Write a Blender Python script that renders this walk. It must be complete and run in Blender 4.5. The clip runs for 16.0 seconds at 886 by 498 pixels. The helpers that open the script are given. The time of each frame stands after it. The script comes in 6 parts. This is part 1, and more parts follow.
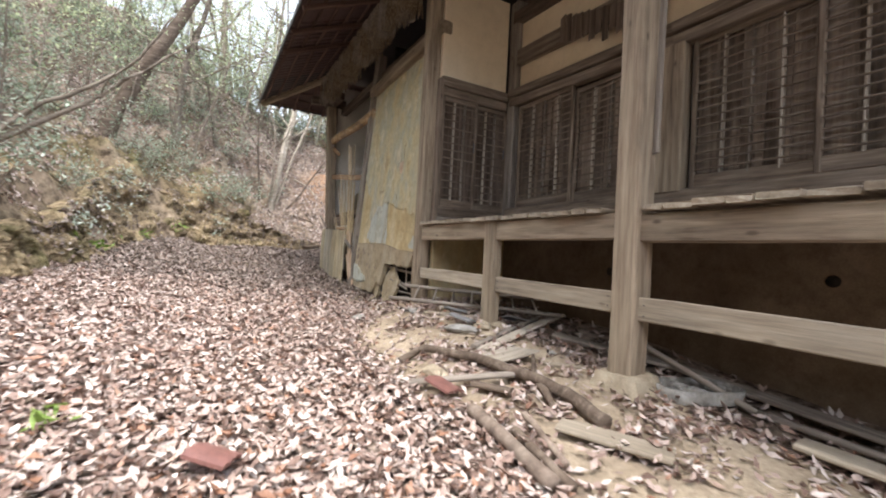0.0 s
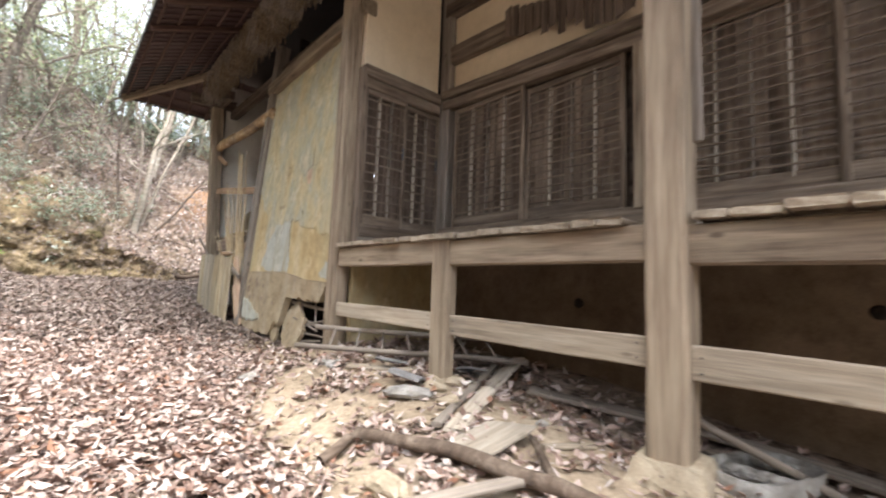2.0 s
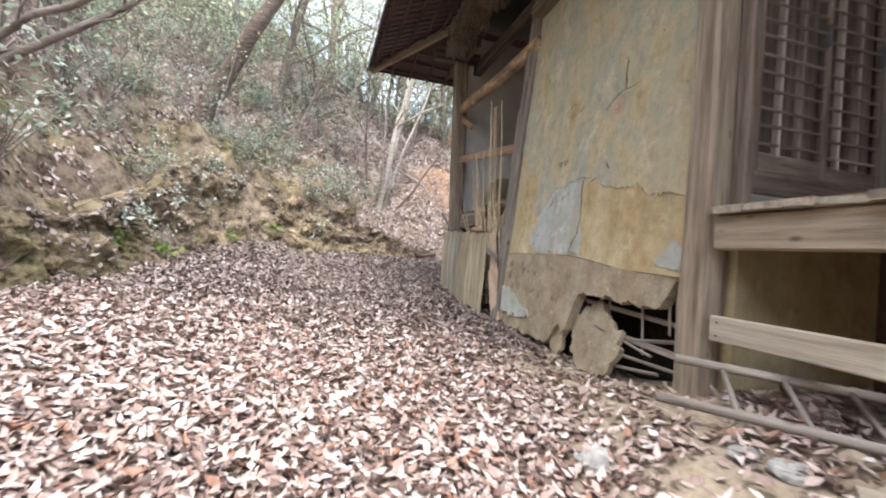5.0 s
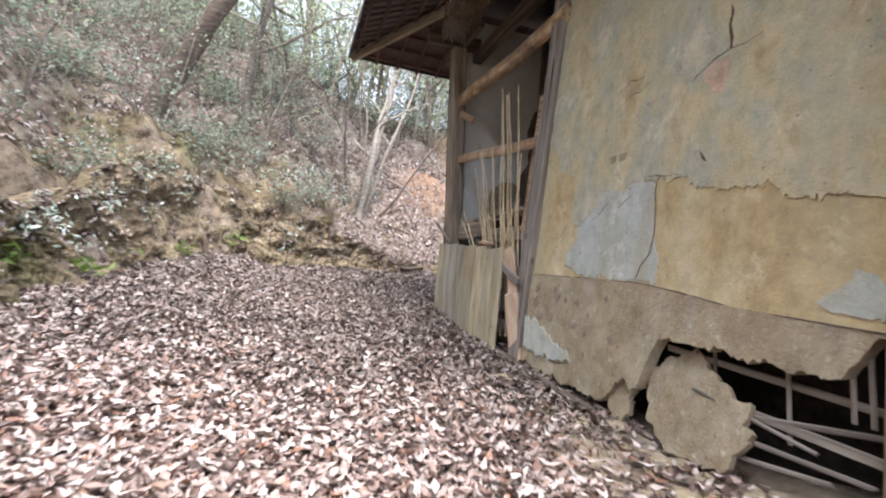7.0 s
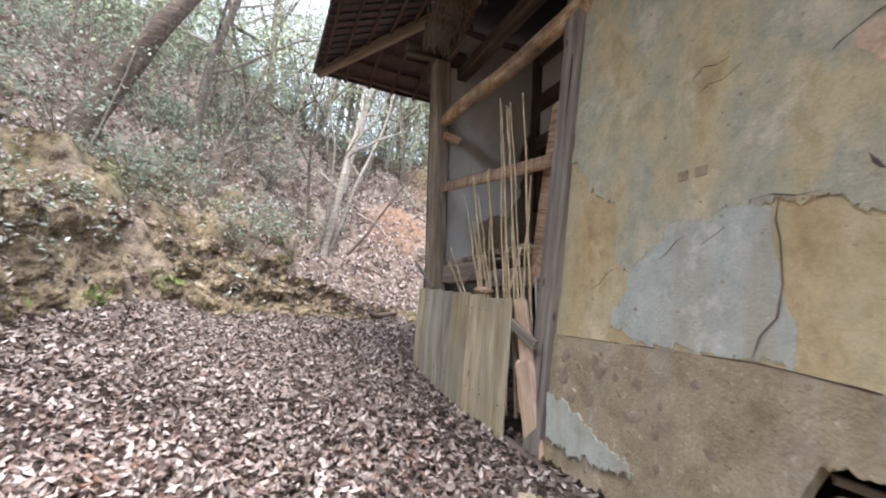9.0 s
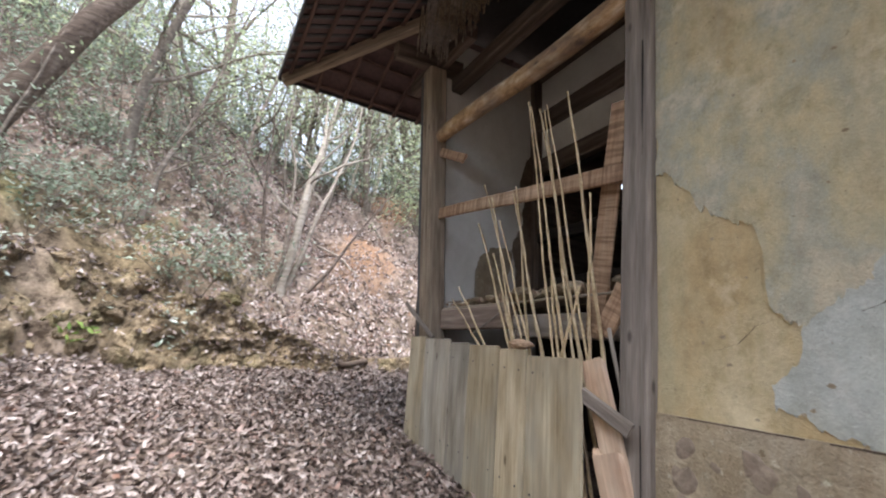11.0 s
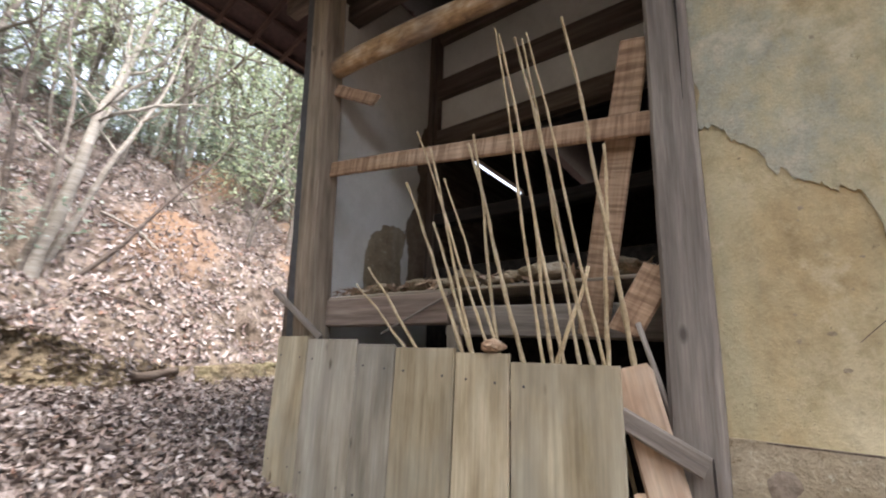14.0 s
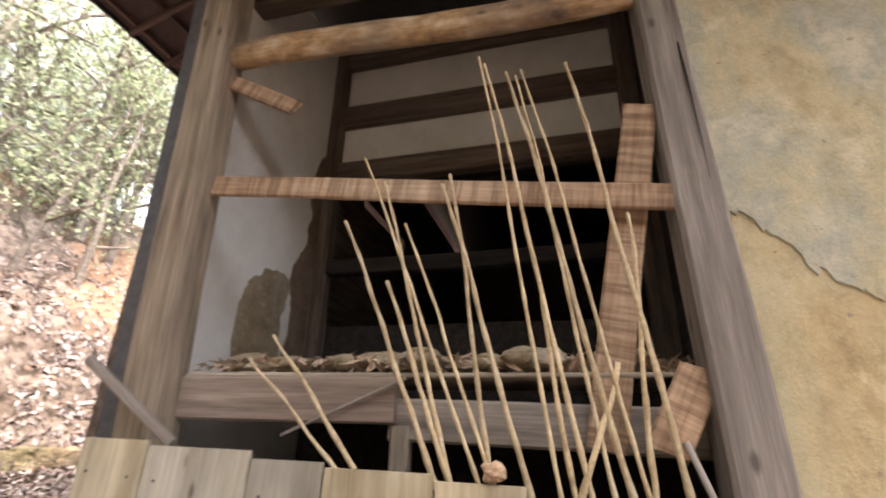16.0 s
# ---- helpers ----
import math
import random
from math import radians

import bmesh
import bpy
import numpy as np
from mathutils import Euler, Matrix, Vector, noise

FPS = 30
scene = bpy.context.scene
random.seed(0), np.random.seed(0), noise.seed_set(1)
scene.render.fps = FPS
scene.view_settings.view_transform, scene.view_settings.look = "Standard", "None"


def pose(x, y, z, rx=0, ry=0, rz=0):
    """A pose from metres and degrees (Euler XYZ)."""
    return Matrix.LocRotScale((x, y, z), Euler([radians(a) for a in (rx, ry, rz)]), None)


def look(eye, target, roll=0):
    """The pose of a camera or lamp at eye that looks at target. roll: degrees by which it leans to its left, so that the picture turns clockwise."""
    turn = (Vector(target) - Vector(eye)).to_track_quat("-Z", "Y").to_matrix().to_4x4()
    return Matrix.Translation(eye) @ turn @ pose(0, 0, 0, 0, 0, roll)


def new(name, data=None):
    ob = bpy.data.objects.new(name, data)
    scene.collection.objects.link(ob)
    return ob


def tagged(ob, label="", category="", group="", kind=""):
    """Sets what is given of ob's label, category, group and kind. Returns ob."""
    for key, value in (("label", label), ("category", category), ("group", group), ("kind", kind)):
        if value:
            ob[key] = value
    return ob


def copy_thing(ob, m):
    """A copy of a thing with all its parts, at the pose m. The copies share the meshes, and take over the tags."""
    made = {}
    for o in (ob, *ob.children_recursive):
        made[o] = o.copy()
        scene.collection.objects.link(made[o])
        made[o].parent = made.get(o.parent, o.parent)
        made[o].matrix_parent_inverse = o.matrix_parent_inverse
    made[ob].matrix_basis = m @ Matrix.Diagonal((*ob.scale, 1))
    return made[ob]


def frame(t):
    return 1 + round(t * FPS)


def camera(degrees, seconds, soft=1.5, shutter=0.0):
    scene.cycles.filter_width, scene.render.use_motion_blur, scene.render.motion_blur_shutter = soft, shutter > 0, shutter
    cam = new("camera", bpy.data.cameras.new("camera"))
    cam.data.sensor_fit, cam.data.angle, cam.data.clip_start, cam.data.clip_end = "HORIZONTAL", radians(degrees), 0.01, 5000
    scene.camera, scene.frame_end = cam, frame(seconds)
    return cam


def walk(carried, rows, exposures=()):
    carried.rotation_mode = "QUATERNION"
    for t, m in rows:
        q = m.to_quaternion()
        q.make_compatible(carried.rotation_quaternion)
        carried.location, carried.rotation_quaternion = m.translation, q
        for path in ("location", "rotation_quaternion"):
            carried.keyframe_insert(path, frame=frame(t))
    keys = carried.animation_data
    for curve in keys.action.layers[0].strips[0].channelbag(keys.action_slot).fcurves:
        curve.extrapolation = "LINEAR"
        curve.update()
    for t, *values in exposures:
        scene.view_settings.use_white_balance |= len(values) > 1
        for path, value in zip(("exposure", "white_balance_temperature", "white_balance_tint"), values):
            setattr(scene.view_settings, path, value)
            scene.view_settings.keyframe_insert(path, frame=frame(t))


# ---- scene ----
cam = camera(91.2, 16.0, 2.0, 0.5)
PATH = [
    (0, (-2.952, -6.131, 0.871), (-1.984, -4.381, 0.904), 3.1),
    (0.5, (-2.962, -5.736, 0.894), (-1.899, -4.043, 0.96), 2.7),
    (1, (-2.883, -5.496, 0.913), (-1.634, -3.941, 1.06), 2.5),
    (1.5, (-2.644, -5.169, 0.916), (-1.27, -3.731, 1.13), 2.2),
    (2, (-2.543, -4.809, 0.882), (-1.214, -3.326, 1.066), 2.2),
    (2.5, (-2.475, -4.364, 0.897), (-1.356, -2.709, 0.974), 2.6),
    (3, (-2.46, -4.021, 0.902), (-1.578, -2.226, 0.91), 3.2),
    (3.5, (-2.451, -3.607, 0.911), (-1.746, -1.735, 0.927), 4.0),
    (4, (-2.481, -3.208, 0.923), (-1.904, -1.293, 0.952), 3.9),
    (4.2, (-2.472, -3.058, 0.912), (-1.933, -1.133, 0.955), 4.4),
    (6.3, (-2.414, -1.501, 0.997), (-1.843, 0.415, 1.036), 4.5),
    (6.5, (-2.388, -1.419, 1.029), (-1.801, 0.492, 1.075), 4.4),
    (7, (-2.413, -1.069, 1.038), (-1.77, 0.823, 1.125), 4.4),
    (7.5, (-2.383, -0.76, 1.089), (-1.692, 1.111, 1.243), 4.5),
    (8, (-2.215, -0.413, 1.111), (-1.494, 1.44, 1.328), 4.4),
    (8.2, (-2.181, -0.307, 1.122), (-1.451, 1.541, 1.353), 4.4),
    (10.3, (-2.161, 0.896, 1.293), (-1.336, 2.687, 1.623), 2.6),
    (10.5, (-2.178, 0.997, 1.301), (-1.322, 2.77, 1.651), 2.8),
    (11, (-2.252, 1.362, 1.337), (-1.314, 3.073, 1.778), 2.9),
    (11.5, (-2.17, 1.585, 1.335), (-1.148, 3.228, 1.838), 2.7),
    (12, (-2.024, 1.916, 1.319), (-0.932, 3.506, 1.849), 2.4),
    (12.5, (-2.009, 2.054, 1.317), (-0.854, 3.598, 1.846), 2.4),
    (13, (-2.077, 2.247, 1.316), (-0.817, 3.718, 1.814), 2.0),
    (13.5, (-2.182, 2.601, 1.286), (-0.782, 3.936, 1.794), 2.7),
    (14, (-2.172, 2.751, 1.339), (-0.619, 3.92, 1.808), 1.7),
    (14.5, (-1.98, 3.021, 1.392), (-0.344, 4.044, 1.92), 1.8),
    (15, (-1.987, 3.33, 1.396), (-0.293, 4.196, 2.011), 1.7),
    (15.5, (-1.999, 3.584, 1.537), (-0.248, 4.265, 2.224), 1.8),
    (16, (-1.911, 3.671, 1.592), (-0.097, 4.144, 2.289), 1.1),
]
walk(cam, [(t, look(eye, target, roll)) for t, eye, target, roll in PATH], [(0, 1.86, 6750, 11), (1.0, 1.9, 6800, 11), (1.5, 2.26, 6850, 12), (2.5, 2.22, 6800, 11), (4, 2.1, 6550, 12), (8, 2.0, 6250, 14), (12, 1.88, 6450, 14), (13.2, 2.05, 6550, 14), (14, 2.15, 6500, 14), (15.4, 2.52, 6400, 14), (16, 2.72, 7250, 19)])

# ---- light: overcast daylight, a soft sun behind thin cloud ----
world = bpy.data.worlds.new("sky")
scene.world = world
world.use_nodes = True
wn = world.node_tree.nodes
sky = wn.new("ShaderNodeTexSky")
sky.sky_type = "NISHITA"
sky.sun_disc = False
sky.sun_elevation = radians(71)
sky.sun_rotation = radians(213)
sky.air_density, sky.dust_density, sky.ozone_density = 1.0, 1.5, 1.0
wn["Background"].inputs[1].default_value = 0.15
cloud = wn.new("ShaderNodeHueSaturation")
cloud.inputs["Saturation"].default_value, cloud.inputs["Value"].default_value = 0.5, 1.35
world.node_tree.links.new(sky.outputs[0], cloud.inputs["Color"])
world.node_tree.links.new(cloud.outputs[0], wn["Background"].inputs[0])
sun = new("sun", bpy.data.lights.new("sun", "SUN"))
sun.data.energy = 1.6
sun.data.angle = radians(35)
sun.data.color = (1.0, 0.985, 0.97)
sun.matrix_world = look((-5, -7.5, 27), (0, 0, 0))


# ---- materials ----
def nodes_of(name):
    m = bpy.data.materials.new(name)
    m.use_nodes = True
    t = m.node_tree
    return m, t.nodes, t.links, t.nodes["Principled BSDF"]


def ramp(n, stops):
    r = n.new("ShaderNodeValToRGB")
    e = r.color_ramp.elements
    while len(e) < len(stops):
        e.new(0.5)
    for k, (pos, col) in zip(e, stops):
        k.position, k.color = pos, (*col, 1)
    return r


def noise_at(n, l, coord, scale, detail=6, rough=0.6, stretch=(1, 1, 1)):
    mp = n.new("ShaderNodeMapping")
    mp.inputs["Scale"].default_value = stretch
    l.new(coord, mp.inputs[0])
    t = n.new("ShaderNodeTexNoise")
    t.inputs["Scale"].default_value, t.inputs["Detail"].default_value, t.inputs["Roughness"].default_value = scale, detail, rough
    l.new(mp.outputs[0], t.inputs["Vector"])
    return t.outputs["Fac"]


def mix(n, l, fac, a, b, kind="MIX"):
    m = n.new("ShaderNodeMix")
    m.data_type, m.blend_type = "RGBA", kind
    for sock, v in ((m.inputs[0], fac), (m.inputs[6], a), (m.inputs[7], b)):
        if hasattr(v, "links"):
            l.new(v, sock)
        elif isinstance(v, tuple):
            sock.default_value = (*v, 1)
        else:
            sock.default_value = v
    return m.outputs[2]


def bump(n, l, bsdf, height, strength, dist):
    b = n.new("ShaderNodeBump")
    b.inputs["Strength"].default_value, b.inputs["Distance"].default_value = strength, dist
    l.new(height, b.inputs["Height"])
    l.new(b.outputs[0], bsdf.inputs["Normal"])


def wood(name, dark, mid, light, grain=1.0, rough=0.85, blotch=(0.5, 0.5, 0.5), blotch_amt=0.35, relief=0.005, detail=6, knots=0.5, sawn=False, stretch=0.07):
    """Weathered timber, the grain along the object's own X."""
    m, n, l, b = nodes_of(name)
    co = n.new("ShaderNodeTexCoord").outputs["Object"]
    oi = n.new("ShaderNodeObjectInfo").outputs["Random"]
    off = n.new("ShaderNodeVectorMath")
    off.operation = "ADD"
    cx = n.new("ShaderNodeCombineXYZ")
    mul = n.new("ShaderNodeMath")
    mul.operation = "MULTIPLY"
    mul.inputs[1].default_value = 37.0
    l.new(oi, mul.inputs[0])
    for i in range(3):
        l.new(mul.outputs[0], cx.inputs[i])
    l.new(co, off.inputs[0])
    l.new(cx.outputs[0], off.inputs[1])
    co = off.outputs[0]
    g = noise_at(n, l, co, 14 * grain, detail, 0.6, (stretch, 1, 1))
    fine = noise_at(n, l, co, 90 * grain, 4, 0.6, (0.04, 1, 1))
    big = noise_at(n, l, co, 2.2, 5, 0.6, (0.6, 1, 1))
    r = ramp(n, ((0.3, dark), (0.5, mid), (0.68, light)))
    l.new(g, r.inputs[0])
    r2 = ramp(n, ((0.35, (0.74, 0.74, 0.74)), (0.65, (1.12, 1.12, 1.12))))
    l.new(fine, r2.inputs[0])
    col = mix(n, l, 0.8, r.outputs[0], r2.outputs[0], "MULTIPLY")
    r3 = ramp(n, ((0.42, (0, 0, 0)), (0.66, (1, 1, 1))))
    l.new(big, r3.inputs[0])
    amt = n.new("ShaderNodeMath")
    amt.operation = "MULTIPLY"
    amt.inputs[1].default_value = blotch_amt
    l.new(r3.outputs[0], amt.inputs[0])
    col = mix(n, l, amt.outputs[0], col, blotch)
    if sawn:
        sw = noise_at(n, l, co, 16, 3, 0.7, (1.6, 0.12, 0.12))
        r6 = ramp(n, ((0.4, (0.62, 0.58, 0.55)), (0.58, (1.2, 1.2, 1.2))))
        l.new(sw, r6.inputs[0])
        col = mix(n, l, 0.9, col, r6.outputs[0], "MULTIPLY")
    r4 = ramp(n, ((0, (0.8, 0.8, 0.8)), (1, (1.15, 1.15, 1.15))))
    l.new(oi, r4.inputs[0])
    col = mix(n, l, 1.0, col, r4.outputs[0], "MULTIPLY")
    mp = n.new("ShaderNodeMapping")
    mp.inputs["Scale"].default_value = (0.45, 1, 1)
    l.new(co, mp.inputs[0])
    vo = n.new("ShaderNodeTexVoronoi")
    vo.inputs["Scale"].default_value = 6.0
    l.new(mp.outputs[0], vo.inputs["Vector"])
    r5 = ramp(n, ((0.05, (knots, knots, knots)), (0.13, (0, 0, 0))))
    l.new(vo.outputs["Distance"], r5.inputs[0])
    col = mix(n, l, r5.outputs[0], col, tuple(c * 0.5 for c in dark))
    l.new(col, b.inputs["Base Color"])
    b.inputs["Roughness"].default_value = rough
    b.inputs["Specular IOR Level"].default_value = 0.25
    add = n.new("ShaderNodeMath")
    l.new(g, add.inputs[0])
    l.new(fine, add.inputs[1])
    bump(n, l, b, add.outputs[0], 0.5, relief)
    return m


def earthy(name, stops, scale, stain, stain_amt, bump_d=0.01, rough=0.95, fine=60, warp=1.0, world_space=True, streak=0.0, mottle=0.85):
    """Plaster, clay or soil: broad colour patches, finer mottling, stains and relief."""
    m, n, l, b = nodes_of(name)
    co = n.new("ShaderNodeNewGeometry").outputs["Position"] if world_space else n.new("ShaderNodeTexCoord").outputs["Object"]
    a = noise_at(n, l, co, scale, 8, 0.62)
    f = noise_at(n, l, co, fine, 5, 0.65)
    s = noise_at(n, l, co, scale * 0.45 + 0.3, 7, 0.7, (1, 1, 0.45))
    r = ramp(n, stops)
    l.new(a, r.inputs[0])
    r2 = ramp(n, ((0.3, (0.72, 0.72, 0.72)), (0.7, (1.18, 1.18, 1.18))))
    l.new(f, r2.inputs[0])
    col = mix(n, l, 0.8 * mottle, r.outputs[0], r2.outputs[0], "MULTIPLY")
    r3 = ramp(n, ((0.5, (0, 0, 0)), (0.68, (stain_amt, stain_amt, stain_amt))))
    l.new(s, r3.inputs[0])
    col = mix(n, l, r3.outputs[0], col, stain)
    md = noise_at(n, l, co, 7.0, 7, 0.72)
    r7 = ramp(n, ((0.32, (0.68, 0.67, 0.66)), (0.5, (1, 1, 1)), (0.7, (1.2, 1.2, 1.2))))
    l.new(md, r7.inputs[0])
    col = mix(n, l, mottle, col, r7.outputs[0], "MULTIPLY")
    if streak:
        st = noise_at(n, l, co, 5.0, 6, 0.65, (1, 1, 0.1))
        r8 = ramp(n, ((0.46, (0, 0, 0)), (0.7, (streak, streak, streak))))
        l.new(st, r8.inputs[0])
        col = mix(n, l, r8.outputs[0], col, (0.52, 0.50, 0.43))
        st2 = noise_at(n, l, co, 8.0, 6, 0.7, (1, 1, 0.16))
        r9 = ramp(n, ((0.54, (0, 0, 0)), (0.72, (streak * 0.8, streak * 0.8, streak * 0.8))))
        l.new(st2, r9.inputs[0])
        col = mix(n, l, r9.outputs[0], col, (0.2, 0.165, 0.1))
        fk = noise_at(n, l, co, 17.0, 8, 0.78)
        rf = ramp(n, ((0.58, (0, 0, 0)), (0.63, (0.55, 0.55, 0.55))))
        l.new(fk, rf.inputs[0])
        col = mix(n, l, rf.outputs[0], col, (0.62, 0.57, 0.44))
        rd = ramp(n, ((0.36, (0.75, 0.75, 0.75)), (0.41, (0, 0, 0))))
        l.new(fk, rd.inputs[0])
        col = mix(n, l, rd.outputs[0], col, (0.17, 0.125, 0.07))
    l.new(col, b.inputs["Base Color"])
    b.inputs["Roughness"].default_value = rough
    b.inputs["Specular IOR Level"].default_value = 0.15
    add = n.new("ShaderNodeMath")
    l.new(a, add.inputs[0])
    l.new(f, add.inputs[1])
    bump(n, l, b, add.outputs[0], 0.6, bump_d)
    return m


def plaster(name, patches, stain, stain_amt, fine_amt=0.5, relief=0.006, pits=0.8):
    """Old lime-clay render: broad soft patches of several tints, run-down streaks, sparse pits and hairline cracks."""
    m, n, l, b = nodes_of(name)
    co = n.new("ShaderNodeNewGeometry").outputs["Position"]
    a = noise_at(n, l, co, 1.5, 5, 0.55, (1, 1, 0.7))
    a2 = noise_at(n, l, co, 4.2, 7, 0.66, (1, 1, 0.6))
    av = n.new("ShaderNodeMix")
    av.inputs[0].default_value = 0.42
    l.new(a, av.inputs[2])
    l.new(a2, av.inputs[3])
    r = ramp(n, patches)
    l.new(av.outputs[0], r.inputs[0])
    f = noise_at(n, l, co, 55, 5, 0.7)
    rf = ramp(n, ((0.3, (0.8, 0.8, 0.8)), (0.7, (1.13, 1.13, 1.13))))
    l.new(f, rf.inputs[0])
    col = mix(n, l, fine_amt, r.outputs[0], rf.outputs[0], "MULTIPLY")
    st = noise_at(n, l, co, 3.4, 6, 0.62, (1, 1, 0.09))
    md = noise_at(n, l, co, 10, 8, 0.72, (1, 1, 0.75))
    rm = ramp(n, ((0.34, (0.80, 0.79, 0.77)), (0.5, (1, 1, 1)), (0.66, (1.13, 1.13, 1.12))))
    l.new(md, rm.inputs[0])
    col = mix(n, l, 0.9, col, rm.outputs[0], "MULTIPLY")
    rs = ramp(n, ((0.5, (0, 0, 0)), (0.72, (stain_amt, stain_amt, stain_amt))))
    l.new(st, rs.inputs[0])
    col = mix(n, l, rs.outputs[0], col, stain)
    w = noise_at(n, l, co, 2.6, 8, 0.72)
    rw = ramp(n, ((0.56, (0, 0, 0)), (0.66, (0.6, 0.6, 0.6))))
    l.new(w, rw.inputs[0])
    col = mix(n, l, rw.outputs[0], col, tuple(min(1, c * 1.22 + 0.03) for c in patches[-1][1]))
    dk = noise_at(n, l, co, 19, 7, 0.75)
    rd = ramp(n, ((0.31, (pits, pits, pits)), (0.355, (0, 0, 0))))
    l.new(dk, rd.inputs[0])
    col = mix(n, l, rd.outputs[0], col, (0.15, 0.115, 0.07))
    l.new(col, b.inputs["Base Color"])
    b.inputs["Roughness"].default_value = 0.95
    b.inputs["Specular IOR Level"].default_value = 0.15
    add = n.new("ShaderNodeMath")
    l.new(md, add.inputs[0])
    l.new(f, add.inputs[1])
    bump(n, l, b, add.outputs[0], 0.6, relief * 1.7)
    return m


def leafy(name, stops, rough=0.6, translucent=0.0, spec=0.3):
    """Leaves: one colour from a ramp for each leaf."""
    m, n, l, b = nodes_of(name)
    ri = n.new("ShaderNodeNewGeometry").outputs["Random Per Island"]
    r = ramp(n, stops)
    l.new(ri, r.inputs[0])
    co = n.new("ShaderNodeNewGeometry").outputs["Position"]
    f = noise_at(n, l, co, 45, 3, 0.6)
    r2 = ramp(n, ((0.3, (0.7, 0.7, 0.7)), (0.7, (1.2, 1.2, 1.2))))
    l.new(f, r2.inputs[0])
    col = mix(n, l, 0.7, r.outputs[0], r2.outputs[0], "MULTIPLY")
    l.new(col, b.inputs["Base Color"])
    b.inputs["Roughness"].default_value = rough
    b.inputs["Specular IOR Level"].default_value = spec
    if translucent:
        tr = n.new("ShaderNodeBsdfTranslucent")
        l.new(col, tr.inputs[0])
        ms = n.new("ShaderNodeMixShader")
        ms.inputs[0].default_value = translucent
        l.new(b.outputs[0], ms.inputs[1])
        l.new(tr.outputs[0], ms.inputs[2])
        l.new(ms.outputs[0], n["Material Output"].inputs[0])
    return m


def plain(name, col, rough=0.7, metal=0.0):
    m, n, l, b = nodes_of(name)
    co = n.new("ShaderNodeTexCoord").outputs["Object"]
    f = noise_at(n, l, co, 18, 6, 0.65)
    r = ramp(n, ((0.3, tuple(c * 0.7 for c in col)), (0.7, tuple(min(1, c * 1.2) for c in col))))
    l.new(f, r.inputs[0])
    l.new(r.outputs[0], b.inputs["Base Color"])
    b.inputs["Roughness"].default_value, b.inputs["Metallic"].default_value = rough, metal
    bump(n, l, b, f, 0.3, 0.004)
    return m


M_POST = wood("weathered_post", (0.105, 0.08, 0.058), (0.25, 0.195, 0.142), (0.38, 0.31, 0.23), 1.0, 0.85, (0.34, 0.285, 0.205), 0.45, 0.006, 5, 0.7)
M_GREY = wood("grey_weathered_wood", (0.125, 0.105, 0.085), (0.25, 0.215, 0.18), (0.37, 0.325, 0.275), 1.2, 0.85, (0.2, 0.175, 0.15), 0.5, 0.007, 5, 0.8)
M_RAIL = wood("pale_rail_wood", (0.19, 0.155, 0.115), (0.35, 0.295, 0.225), (0.47, 0.41, 0.32), 0.8, 0.85, (0.27, 0.24, 0.195), 0.5)
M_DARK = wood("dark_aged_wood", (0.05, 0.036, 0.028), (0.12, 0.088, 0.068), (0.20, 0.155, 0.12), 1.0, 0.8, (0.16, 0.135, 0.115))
M_LATT = wood("lattice_wood", (0.07, 0.052, 0.04), (0.155, 0.118, 0.088), (0.28, 0.225, 0.175), 1.4, 0.8, (0.24, 0.2, 0.165), 0.35)
M_BOARD = wood("shutter_board_wood", (0.045, 0.033, 0.026), (0.135, 0.10, 0.075), (0.31, 0.245, 0.19), 0.7, 0.8, (0.24, 0.205, 0.17), 0.5)
M_PLANK = wood("yellowed_plank", (0.24, 0.19, 0.11), (0.40, 0.33, 0.215), (0.51, 0.445, 0.31), 0.45, 0.85, (0.28, 0.265, 0.215), 0.6, 0.0015, 5, 0.9, False, 0.22)
M_FLOORBEAM = wood("reddish_brown_floor_wood", (0.13, 0.095, 0.075), (0.26, 0.20, 0.16), (0.37, 0.30, 0.24), 0.8, 0.85, (0.2, 0.16, 0.13), 0.5)
M_LATH = wood("orange_lath", (0.25, 0.155, 0.095), (0.41, 0.28, 0.18), (0.52, 0.385, 0.265), 0.8, 0.8, (0.34, 0.22, 0.14), 0.35, 0.003, 4, 0.4, True)
M_LOG = wood("mottled_log", (0.07, 0.05, 0.042), (0.38, 0.25, 0.13), (0.60, 0.50, 0.36), 0.7, 0.7, (0.13, 0.105, 0.09), 0.75, 0.008, 6, 0.8, False, 0.45)
M_ROOFWOOD = wood("red_brown_roof_wood", (0.045, 0.027, 0.024), (0.10, 0.06, 0.05), (0.16, 0.105, 0.085), 1.0, 0.8, (0.1, 0.06, 0.05))
M_BAMBOO = wood("dry_bamboo", (0.38, 0.28, 0.155), (0.54, 0.42, 0.25), (0.64, 0.53, 0.345), 0.6, 0.5, (0.4, 0.33, 0.22), 0.4)
M_STICK = wood("bark_stick", (0.06, 0.042, 0.032), (0.135, 0.10, 0.075), (0.24, 0.19, 0.15), 1.0, 0.9, (0.13, 0.105, 0.085), 0.35, 0.012)
M_CLAY = plaster("ochre_clay", ((0.36, (0.36, 0.27, 0.14)), (0.46, (0.47, 0.36, 0.195)), (0.54, (0.50, 0.41, 0.24)), (0.64, (0.56, 0.48, 0.31))), (0.40, 0.38, 0.25), 0.5)
